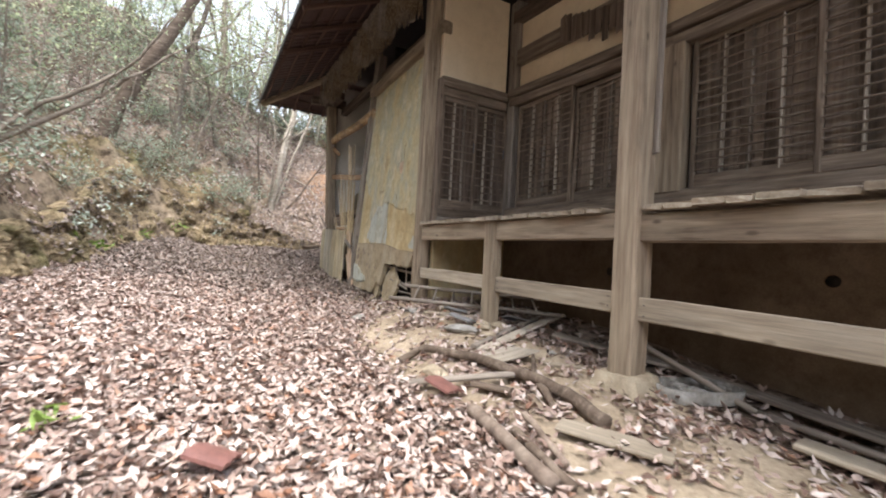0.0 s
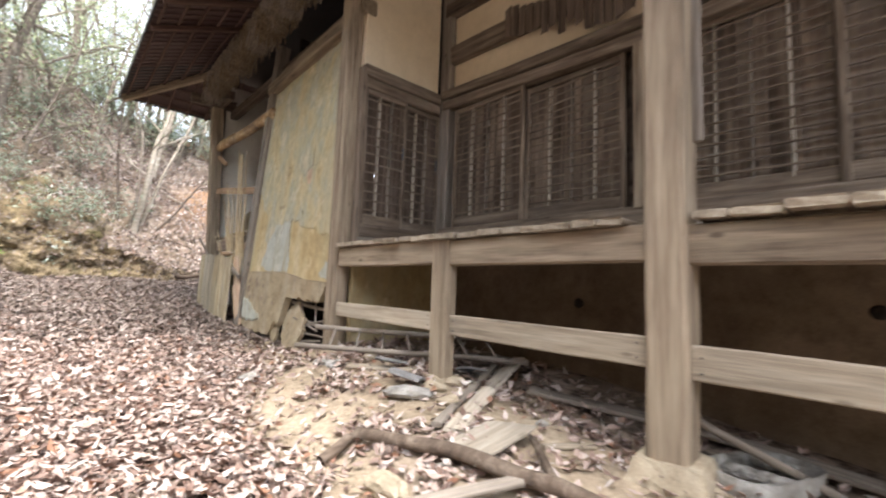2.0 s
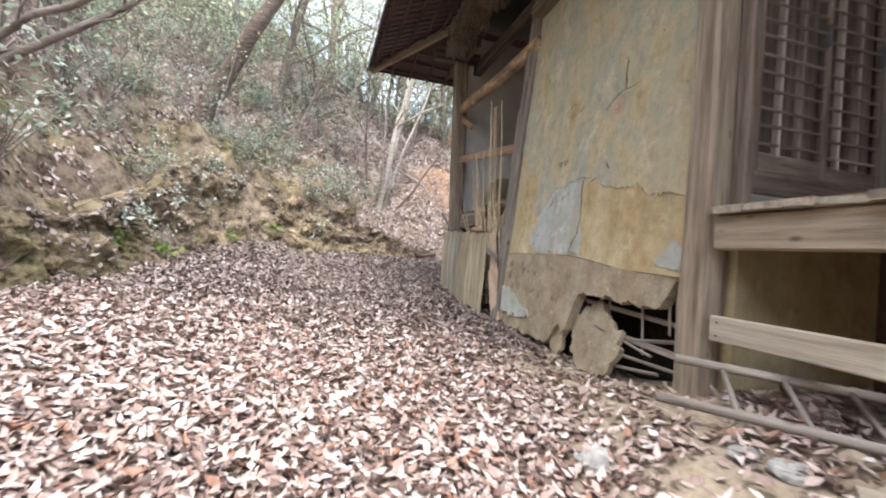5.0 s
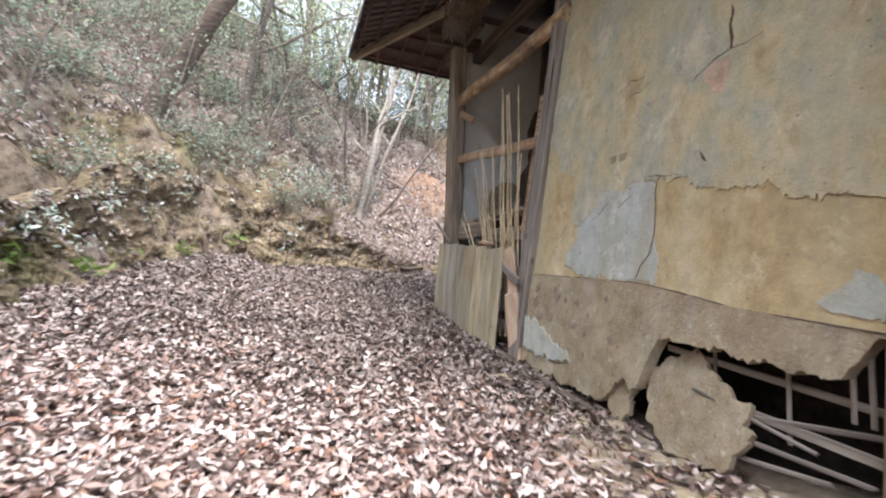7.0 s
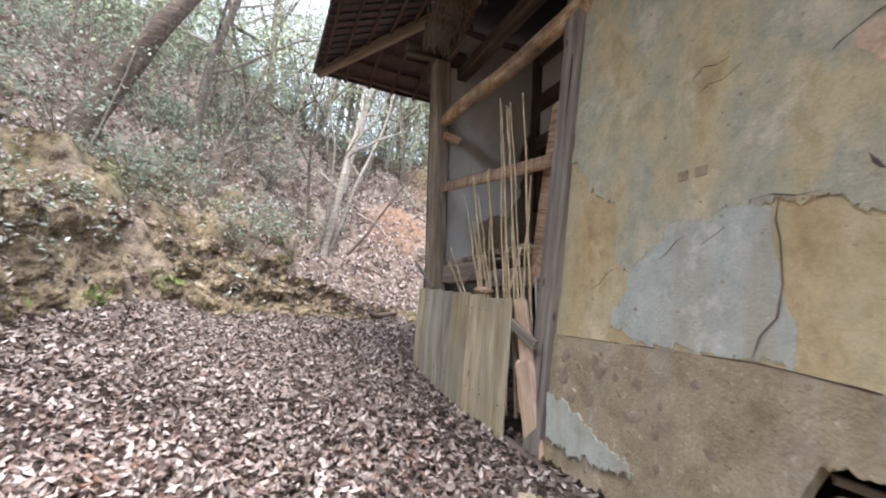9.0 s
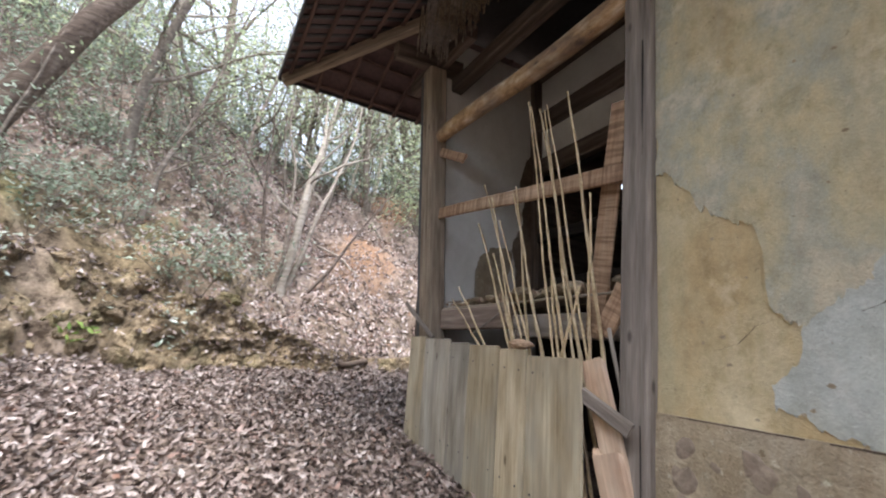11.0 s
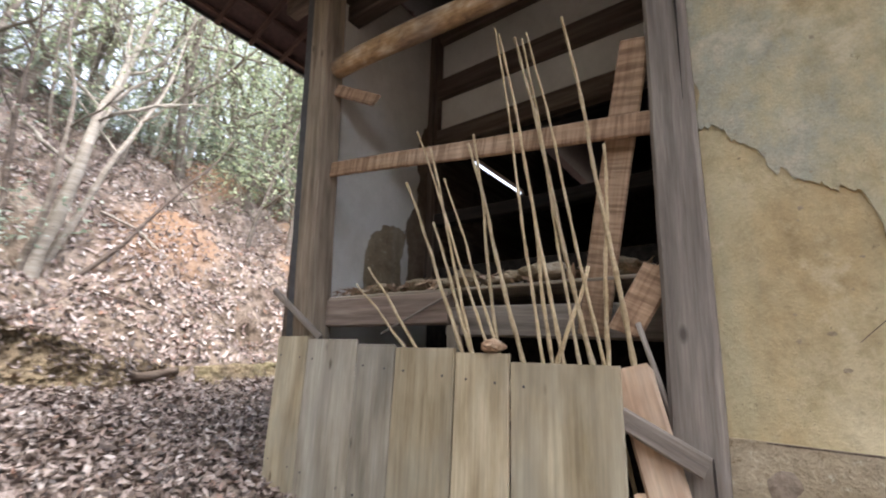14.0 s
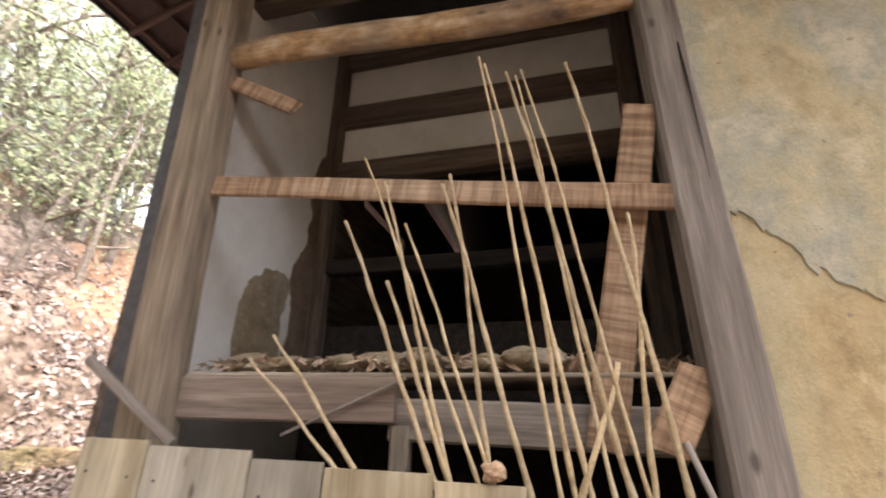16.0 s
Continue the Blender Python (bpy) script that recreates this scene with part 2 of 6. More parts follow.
M_COAT = plaster("pale_plaster_coat", ((0.36, (0.45, 0.35, 0.20)), (0.44, (0.53, 0.45, 0.275)), (0.5, (0.47, 0.425, 0.285)), (0.55, (0.425, 0.415, 0.325)), (0.62, (0.55, 0.49, 0.35))), (0.37, 0.365, 0.29), 0.55, 0.6, 0.009)
M_GREYCOAT = plaster("blue_grey_plaster", ((0.36, (0.38, 0.355, 0.27)), (0.46, (0.41, 0.42, 0.36)), (0.58, (0.45, 0.475, 0.43)), (0.68, (0.54, 0.54, 0.48))), (0.38, 0.33, 0.22), 0.6)
M_FOOTCLAY = earthy("rough_brown_clay", ((0.3, (0.235, 0.18, 0.115)), (0.5, (0.345, 0.28, 0.185)), (0.7, (0.42, 0.35, 0.245))), 2.6, (0.34, 0.265, 0.175), 0.6, 0.02, streak=0.25)
M_CREAM = earthy("cream_plaster", ((0.3, (0.62, 0.51, 0.36)), (0.5, (0.70, 0.59, 0.43)), (0.7, (0.75, 0.65, 0.49))), 0.8, (0.56, 0.45, 0.30), 0.35, 0.003, mottle=0.2)
M_WHITE = earthy("white_plaster", ((0.3, (0.62, 0.60, 0.54)), (0.5, (0.73, 0.715, 0.66)), (0.7, (0.79, 0.78, 0.73))), 1.0, (0.5, 0.47, 0.39), 0.45, 0.003, mottle=0.2)
# near-black wood; the darkness of unlit depths is put into its colour
M_GLOOM = wood("gloom_black_wood", (0.012, 0.01, 0.009), (0.03, 0.024, 0.021), (0.055, 0.045, 0.038), 1.0, 0.8, (0.03, 0.026, 0.024))
# clay coloured dark for the dimness under the deck and in the hollow
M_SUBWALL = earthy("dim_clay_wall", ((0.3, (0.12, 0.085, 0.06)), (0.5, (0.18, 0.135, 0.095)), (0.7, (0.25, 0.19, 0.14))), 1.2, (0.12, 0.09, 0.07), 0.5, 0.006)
M_PEACH = wood("peach_raw_wood", (0.40, 0.26, 0.17), (0.56, 0.40, 0.27), (0.66, 0.52, 0.38), 0.5, 0.85, (0.36, 0.3, 0.25), 0.5, 0.003, 4, 0.3, False, 0.4)
M_PLANKGREY = wood("greyed_plank", (0.20, 0.175, 0.13), (0.335, 0.30, 0.235), (0.44, 0.405, 0.33), 0.45, 0.85, (0.25, 0.24, 0.21), 0.6, 0.0015, 5, 0.9, False, 0.22)
M_STONE = earthy("base_stone", ((0.3, (0.32, 0.265, 0.19)), (0.5, (0.41, 0.345, 0.255)), (0.7, (0.49, 0.425, 0.325))), 6, (0.3, 0.27, 0.2), 0.4, 0.008)
M_GREYSTONE = earthy("grey_stone", ((0.3, (0.2, 0.19, 0.17)), (0.5, (0.3, 0.29, 0.27)), (0.7, (0.4, 0.39, 0.36))), 7, (0.3, 0.25, 0.18), 0.4, 0.008)
M_THATCH = wood("old_thatch", (0.08, 0.058, 0.04), (0.21, 0.155, 0.10), (0.34, 0.265, 0.18), 2.0, 0.95)
M_PALE = wood("pale_bleached_wood", (0.28, 0.235, 0.185), (0.42, 0.37, 0.30), (0.53, 0.475, 0.40), 1.0, 0.85, (0.3, 0.27, 0.235), 0.5)
M_IRON = plain("rusty_brown_iron", (0.085, 0.05, 0.046), 0.65, 0.1)
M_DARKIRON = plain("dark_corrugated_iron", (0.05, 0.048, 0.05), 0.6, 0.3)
M_MAGNET = plain("dark_slate_board", (0.075, 0.075, 0.078), 0.8)
M_TILE = plain("grey_roof_tile", (0.22, 0.22, 0.22), 0.6)
M_REDTILE = plain("red_glazed_shard", (0.21, 0.10, 0.085), 0.4)
M_BARKPALE = wood("pale_bark", (0.22, 0.18, 0.14), (0.38, 0.33, 0.27), (0.52, 0.47, 0.40), 0.8, 0.95, (0.3, 0.27, 0.21))
M_BARK = wood("grey_brown_bark", (0.09, 0.072, 0.058), (0.195, 0.16, 0.13), (0.32, 0.275, 0.23), 0.8, 0.95, (0.17, 0.15, 0.11))
M_LITTER = leafy("fallen_leaf", ((0.0, (0.10, 0.06, 0.046)), (0.2, (0.22, 0.145, 0.115)), (0.4, (0.36, 0.265, 0.225)), (0.62, (0.47, 0.375, 0.33)), (0.82, (0.57, 0.49, 0.445)), (0.9, (0.62, 0.56, 0.515)), (0.94, (0.30, 0.165, 0.105)), (1.0, (0.22, 0.11, 0.07))), 0.5, 0.0, 0.4)
# grey-brown litter with the tree shade of the far ground put into its colour
M_SHADELITTER = leafy("shaded_brown_leaf", ((0.0, (0.045, 0.032, 0.026)), (0.25, (0.11, 0.08, 0.064)), (0.5, (0.20, 0.15, 0.125)), (0.75, (0.31, 0.25, 0.22)), (0.9, (0.43, 0.38, 0.345)), (1.0, (0.20, 0.11, 0.075))), 0.5, 0.0, 0.4)
M_CANOPY = leafy("green_canopy_leaf", ((0.0, (0.17, 0.21, 0.13)), (0.4, (0.31, 0.37, 0.22)), (0.75, (0.46, 0.52, 0.32)), (1.0, (0.6, 0.65, 0.44))), 0.4, 0.65, 0.5)
M_SHRUB = leafy("glossy_shrub_leaf", ((0.0, (0.11, 0.15, 0.10)), (0.45, (0.25, 0.32, 0.23)), (0.75, (0.38, 0.46, 0.36)), (1.0, (0.52, 0.59, 0.50))), 0.3, 0.4, 1.0)
M_FERN = leafy("bright_sprout_leaf", ((0.0, (0.12, 0.2, 0.04)), (1.0, (0.25, 0.36, 0.09))), 0.45, 0.3)


def ground_material():
    """Soil: sandy tan near the house, brown under the litter, ochre and moss on the cut bank."""
    m, n, l, b = nodes_of("woodland_soil")
    geo = n.new("ShaderNodeNewGeometry")
    co = geo.outputs["Position"]
    a = noise_at(n, l, co, 1.1, 8, 0.65)
    f = noise_at(n, l, co, 26, 6, 0.7)
    c = noise_at(n, l, co, 0.7, 5, 0.6)
    soil = ramp(n, ((0.3, (0.16, 0.115, 0.09)), (0.5, (0.29, 0.225, 0.18)), (0.7, (0.42, 0.345, 0.29))))
    l.new(a, soil.inputs[0])
    ochre = ramp(n, ((0.3, (0.11, 0.085, 0.055)), (0.5, (0.25, 0.19, 0.115)), (0.72, (0.43, 0.34, 0.21))))
    l.new(a, ochre.inputs[0])
    moss = ramp(n, ((0.48, (0, 0, 0)), (0.6, (0.8, 0.8, 0.8))))
    l.new(c, moss.inputs[0])
    attr = n.new("ShaderNodeAttribute")
    attr.attribute_name = "soil"
    sep = n.new("ShaderNodeSeparateColor")
    l.new(attr.outputs["Color"], sep.inputs[0])
    mossy = mix(n, l, moss.outputs[0], ochre.outputs[0], (0.17, 0.155, 0.075))
    col = mix(n, l, sep.outputs[0], soil.outputs[0], mossy)
    # dark noise spots put crevice shade into the soil colour
    md = noise_at(n, l, co, 4.5, 8, 0.72)
    rm = ramp(n, ((0.38, (0.14, 0.125, 0.11)), (0.5, (0.8, 0.8, 0.8)), (0.66, (1.3, 1.3, 1.3))))
    l.new(md, rm.inputs[0])
    col = mix(n, l, 0.9, col, rm.outputs[0], "MULTIPLY")
    sand = ramp(n, ((0.3, (0.30, 0.235, 0.165)), (0.6, (0.47, 0.385, 0.285))))
    l.new(a, sand.inputs[0])
    col = mix(n, l, sep.outputs[1], col, sand.outputs[0])
    red = ramp(n, ((0.3, (0.25, 0.14, 0.085)), (0.65, (0.43, 0.28, 0.18))))
    l.new(a, red.inputs[0])
    col = mix(n, l, sep.outputs[2], col, red.outputs[0])
    r2 = ramp(n, ((0.3, (0.6, 0.6, 0.6)), (0.7, (1.25, 1.25, 1.25))))
    l.new(f, r2.inputs[0])
    col = mix(n, l, 0.8, col, r2.outputs[0], "MULTIPLY")
    l.new(col, b.inputs["Base Color"])
    b.inputs["Roughness"].default_value = 1.0
    b.inputs["Specular IOR Level"].default_value = 0.1
    add = n.new("ShaderNodeMath")
    l.new(a, add.inputs[0])
    l.new(f, add.inputs[1])
    bump(n, l, b, add.outputs[0], 0.8, 0.03)
    return m


def bank_material():
    """Raw earth of the cut: layered ochre and grey-brown clay, mossy above, crumbly all over."""
    m, n, l, b = nodes_of("bank_earth")
    co = n.new("ShaderNodeNewGeometry").outputs["Position"]
    a = noise_at(n, l, co, 1.3, 8, 0.68, (1, 1, 2.2))
    f = noise_at(n, l, co, 24, 7, 0.75)
    c = noise_at(n, l, co, 0.8, 6, 0.65)
    base = ramp(n, ((0.3, (0.11, 0.085, 0.06)), (0.45, (0.25, 0.195, 0.13)), (0.58, (0.40, 0.315, 0.20)), (0.72, (0.54, 0.44, 0.30))))
    l.new(a, base.inputs[0])
    moss = ramp(n, ((0.5, (0, 0, 0)), (0.64, (0.75, 0.75, 0.75))))
    l.new(c, moss.inputs[0])
    col = mix(n, l, moss.outputs[0], base.outputs[0], (0.17, 0.16, 0.075))
    md = noise_at(n, l, co, 5.5, 8, 0.75)
    rm = ramp(n, ((0.36, (0.3, 0.28, 0.25)), (0.5, (0.95, 0.95, 0.95)), (0.66, (1.35, 1.32, 1.28))))
    l.new(md, rm.inputs[0])
    col = mix(n, l, 0.9, col, rm.outputs[0], "MULTIPLY")
    rf = ramp(n, ((0.32, (0.5, 0.5, 0.5)), (0.68, (1.3, 1.3, 1.3))))
    l.new(f, rf.inputs[0])
    col = mix(n, l, 0.85, col, rf.outputs[0], "MULTIPLY")
    l.new(col, b.inputs["Base Color"])
    b.inputs["Roughness"].default_value = 1.0
    b.inputs["Specular IOR Level"].default_value = 0.1
    add = n.new("ShaderNodeMath")
    l.new(md, add.inputs[0])
    l.new(f, add.inputs[1])
    bump(n, l, b, add.outputs[0], 0.9, 0.05)
    return m


M_GROUND = ground_material()


# ---- building helpers ----
def thing(name, at=(0, 0, 0), label="", category="", group="", kind=""):
    ob = new(name)
    ob.matrix_basis = Matrix.Translation(at)
    return tagged(ob, label, category, group, kind)


def root_of(ob):
    m = ob.matrix_basis.copy()
    while ob.parent:
        m = ob.matrix_parent_inverse @ m
        ob = ob.parent
        m = ob.matrix_basis @ m
    return m


def put(name, mesh, mat, parent=None, m=None, label=""):
    """Links a mesh as one object at the world pose m, under a thing or a part."""
    ob = new(name, mesh)
    if mat and not mesh.materials:
        mesh.materials.append(mat)
    ob.matrix_basis = m or Matrix()
    if parent:
        ob.parent = parent
        ob.matrix_parent_inverse = root_of(parent).inverted()
    if label:
        ob["label"] = label
    return ob


def mesh_of(name, verts, faces, smooth=False):
    me = bpy.data.meshes.new(name)
    me.from_pydata([tuple(map(float, v)) for v in verts], [], faces)
    if smooth:
        me.polygons.foreach_set("use_smooth", [True] * len(me.polygons))
    me.update()
    return me


def timber_mesh(length, w, h, bevel=0.012, wob=0.004, seg=None, seed=0, round_=False, taper=1.0, ragged=0.0):
    """A sawn timber along +X from 0 to length, with worn edges; round_: a log or pole."""
    rnd = random.Random(seed)
    seg = seg or max(2, min(24, int(length / 0.25)))
    if round_:
        k = 12 if w > 0.05 else 7
        sect = [(math.cos(2 * math.pi * i / k) * w / 2, math.sin(2 * math.pi * i / k) * h / 2) for i in range(k)]
    else:
        bevel = min(bevel, w * 0.3, h * 0.3)
        a, c = w / 2, h / 2
        sect = [(-a + bevel, -c), (a - bevel, -c), (a, -c + bevel), (a, c - bevel), (a - bevel, c), (-a + bevel, c), (-a, c - bevel), (-a, -c + bevel)]
        k = 8
    verts, faces = [], []
    ph = rnd.random() * 50
    for s in range(seg + 1):
        x = length * s / seg
        sc = 1 + (taper - 1) * s / seg
        dy = noise.noise((x * 0.8, ph, 0)) * wob * 2
        dz = noise.noise((x * 0.8, ph, 9)) * wob * 2
        for i, (y, z) in enumerate(sect):
            wear = noise.noise((x * 3.1, y * 14 + ph, z * 14)) * wob
            e = (rnd.random() - 0.5) * ragged if s in (0, seg) else 0
            verts.append((x + e, y * sc * (1 + wear / w) + dy, z * sc * (1 + wear / h) + dz))
    for s in range(seg):
        for i in range(k):
            j = (i + 1) % k
            faces.append((s * k + i, s * k + j, (s + 1) * k + j, (s + 1) * k + i))
    faces.append(tuple(reversed(range(k))))
    faces.append(tuple(range(seg * k, seg * k + k)))
    return mesh_of("timber", verts, faces, round_)


def along(p0, p1, up=(0, 0, 1)):
    """The pose whose X runs from p0 to p1 and whose Z leans to up."""
    p0, p1 = Vector(p0), Vector(p1)
    x = (p1 - p0).normalized()
    z = Vector(up)
    if abs(x.dot(z.normalized())) > 0.98:
        z = Vector((1, 0, 0))
    y = z.cross(x).normalized()
    z = x.cross(y)
    m = Matrix((x, y, z)).transposed().to_4x4()
    m.translation = p0
    return m


SEED = [1]


def timber(name, p0, p1, w, h, mat, parent=None, label="", up=(0, 0, 1), **kw):
    """A timber between two points: w across, h along up."""
    SEED[0] += 1
    me = timber_mesh((Vector(p1) - Vector(p0)).length, w, h, seed=SEED[0], **kw)
    return put(name, me, mat, parent, along(p0, p1, up), label)


def slab(name, x0, x1, y0, y1, z0, z1, mat, parent=None, label="", bevel=0.006):
    """A bevelled block by its bounds."""
    bm = bmesh.new()
    bmesh.ops.create_cube(bm, size=1)
    c = Vector(((x0 + x1) / 2, (y0 + y1) / 2, (z0 + z1) / 2))
    for v in bm.verts:
        v.co = Vector((v.co.x * (x1 - x0), v.co.y * (y1 - y0), v.co.z * (z1 - z0)))
    bv = min(bevel, (x1 - x0) * 0.3, (y1 - y0) * 0.3, (z1 - z0) * 0.3)
    bmesh.ops.bevel(bm, geom=bm.edges[:], offset=bv, segments=1, affect="EDGES")
    me = bpy.data.meshes.new(name)
    bm.to_mesh(me)
    bm.free()
    return put(name, me, mat, parent, Matrix.Translation(c), label)


def tube_mesh(paths, k=7):
    """Tapered tubes along paths of (point, radius)."""
    verts, faces = [], []
    for path in paths:
        base = len(verts)
        for i, (p, r) in enumerate(path):
            q0, q1 = path[max(0, i - 1)][0], path[min(len(path) - 1, i + 1)][0]
            t = (Vector(q1) - Vector(q0)).normalized()
            s = t.orthogonal().normalized() if abs(t.z) < 0.9 else Vector((1, 0, 0)).cross(t).normalized()
            if abs(t.z) >= 0.9:
                s = (Vector((1, 0, 0)) - t * t.x).normalized()
            u = t.cross(s)
            for j in range(k):
                a = 2 * math.pi * j / k
                verts.append(Vector(p) + (s * math.cos(a) + u * math.sin(a)) * r)
        n = len(path)
        for i in range(n - 1):
            for j in range(k):
                jj = (j + 1) % k
                faces.append((base + i * k + j, base + i * k + jj, base + (i + 1) * k + jj, base + (i + 1) * k + j))
        faces.append(tuple(base + (n - 1) * k + j for j in range(k)))
    return mesh_of("tube", verts, faces, True)


def leaves_mesh(pos, nrm, size, rng, aspect=0.45, curl=0.25, name="leaves"):
    """Many small pointed, folded leaves: six corners and four triangles each."""
    n = len(pos)
    a = rng.random(n) * 2 * np.pi
    nrm = nrm / np.linalg.norm(nrm, axis=1, keepdims=True)
    ref = np.stack([np.cos(a), np.sin(a), rng.normal(0, 0.3, n)], 1)
    t = np.cross(nrm, ref)
    t /= np.linalg.norm(t, axis=1, keepdims=True) + 1e-9
    s = np.cross(nrm, t)
    L, W = size[:, None], (size * aspect * rng.uniform(0.75, 1.25, n))[:, None]
    c = (curl * size * rng.normal(0.4, 0.9, n))[:, None]
    v = np.stack([pos - t * L * 0.5 + nrm * c * 0.6, pos - s * W * 0.5 - t * L * 0.08 + nrm * abs(c) * 0.5, pos - t * L * 0.05,
                  pos + s * W * 0.5 - t * L * 0.08 + nrm * abs(c) * 0.5, pos + t * L * 0.5 + nrm * c], 1).reshape(-1, 3)
    tri = np.array([[0, 2, 1], [0, 3, 2], [1, 2, 4], [2, 3, 4]])
    f = (tri[None] + (np.arange(n) * 5)[:, None, None]).reshape(-1, 3)
    me = bpy.data.meshes.new(name)
    me.vertices.add(len(v))
    me.vertices.foreach_set("co", v.astype(np.float32).ravel())
    me.loops.add(f.size)
    me.loops.foreach_set("vertex_index", f.astype(np.int32).ravel())
    me.polygons.add(len(f))
    me.polygons.foreach_set("loop_start", np.arange(0, f.size, 3, dtype=np.int32))
    me.update(calc_edges=True)
    me.validate()
    return me


# ---- the ground, one sheet out to the horizon ----
def fbm(x, y, s, o=4, z=0.0):
    return noise.fractal((x * s, y * s, z), 0.9, 2.1, o)


def lerp_table(v, table):
    if v <= table[0][0]:
        return table[0][1]
    for (a, b), (c, d) in zip(table, table[1:]):
        if v <= c:
            return b + (d - b) * (v - a) / (c - a)
    return table[-1][1]


def smooth(a, b, v):
    t = min(1, max(0, (v - a) / (b - a)))
    return t * t * (3 - 2 * t)


FALL = ((-14, -0.6), (-6, -0.28), (-2.5, -0.14), (0, -0.03), (2.5, 0.08), (5, 0.3), (7.5, 0.6), (9, 0.85), (14, 1.2))


def bank_dist(x, y):
    """How far a point lies beyond the foot of the cut bank."""
    k = 1.5
    u, v = -(x + 5.0), y - 9.2
    hi = max(u, v)
    return hi + k * math.log(math.exp((u - hi) / k) + math.exp((v - hi) / k))


BANK = ((-6, 0.7), (-1.3, 0.65), (-0.8, 0.8), (0.1, 0.85), (1.4, 1.05), (2.4, 1.5), (3.5, 1.95), (5.1, 1.5), (6.4, 1.15), (7.8, 0.78), (8.8, 0.4), (10, 0.2), (14, 0.3))


def bank_height(x, y):
    """Height of the cut face where a point lies along the bank."""
    return lerp_table(x + y, BANK)


def ground_z(x, y):
    z = lerp_table(y, FALL) + 0.05 * fbm(x, y, 0.5, 3)
    z += 0.23 * smooth(-1.5, -0.3, x) * smooth(0.9, -0.5, y) * smooth(-6, -1.5, y) - 0.04 * smooth(-0.9, -0.2, x) * smooth(0.4, 1.0, y)
    z += 0.2 * smooth(-2.6, -4.6, x)
    d = bank_dist(x, y) + 0.35 * fbm(x, y, 0.55, 4, 3.0) + 0.22 * fbm(x, y, 1.7, 3, 21.0)
    if d > -0.4:
        left = smooth(0.5, -2.5, x)
        H = bank_height(x, y)
        back = 0.15 + 0.42 * H
        z += (H + 0.04) * min(1, max(0, (d - 0.16) / back))
        up = max(0, d - 0.16 - back)
        rise = up * (0.88 + 0.36 * left)
        cap = 5.0 + 4.0 * smooth(-1.0, -7.0, x)
        if rise > cap:
            rise = cap + (rise - cap) * 0.12
        z += rise + (0.16 + 0.2 * left) * smooth(0, 1, d) * fbm(x, y, 0.9, 5, 7.0)
        z += 0.13 * (0.25 + left) * smooth(0.2, 0.5, d) * smooth(3.4, 1.4, d) * 0.4 * noise.noise((x * 4.1, y * 4.1, 2.0)) - 0.06 * left * smooth(0.2, 0.5, d) * smooth(2.2, 1.0, d) * max(0, noise.noise((x * 2.3, y * 2.3, 14.0)))
        z += 0.12 * (0.4 + left) * smooth(0.2, 0.5, d) * smooth(2.4, 1.0, d) * (fbm(x, y, 1.9, 4, 11.0) - 0.7 * abs(noise.noise((x * 1.3, y * 1.3, 4.0))))
    return z


def axis(lo, hi, step, far):
    mid = list(np.arange(lo, hi, step))
    left, right, g = [], [], step
    p = lo
    while p > -far:
        g *= 1.22
        p -= g
        left.append(p)
    p, g = hi, step
    while p < far:
        right.append(p)
        g *= 1.22
        p += g
    return np.array(sorted(left) + mid + right)


GX, GY = axis(-9, 4, 0.12, 260), axis(-8, 17, 0.12, 260)
GZ = np.array([[ground_z(x, y) for x in GX] for y in GY])


def on_ground(x, y):
    """The sheet's height at an array of places."""
    i = np.clip(np.searchsorted(GX, x) - 1, 0, len(GX) - 2)
    j = np.clip(np.searchsorted(GY, y) - 1, 0, len(GY) - 2)
    u = (x - GX[i]) / (GX[i + 1] - GX[i])
    v = (y - GY[j]) / (GY[j + 1] - GY[j])
    return (GZ[j, i] * (1 - u) + GZ[j, i + 1] * u) * (1 - v) + (GZ[j + 1, i] * (1 - u) + GZ[j + 1, i + 1] * u) * v


def gz(x, y):
    return float(on_ground(np.array([x]), np.array([y]))[0])


def bare(x, y):
    """How bare of leaves the trodden strip beside the veranda is."""
    edge = -1.55 + 0.75 * smooth(-1.6, 0.6, y) + 0.25 * smooth(-3.2, -4.2, y)
    patch = 0.5 + 0.5 * smooth(-0.35, 0.05, fbm(x, y, 1.9, 3, 4.0))
    core = smooth(0.55, 0.15, math.hypot((x + 0.9) / 0.75, (y + 2.0) / 1.05))
    return max(core, smooth(edge - 0.25, edge + 0.2, x + 0.22 * fbm(x, y, 0.9)) * smooth(2.6, 0.8, y) * smooth(0.6, 0.0, x) * patch)


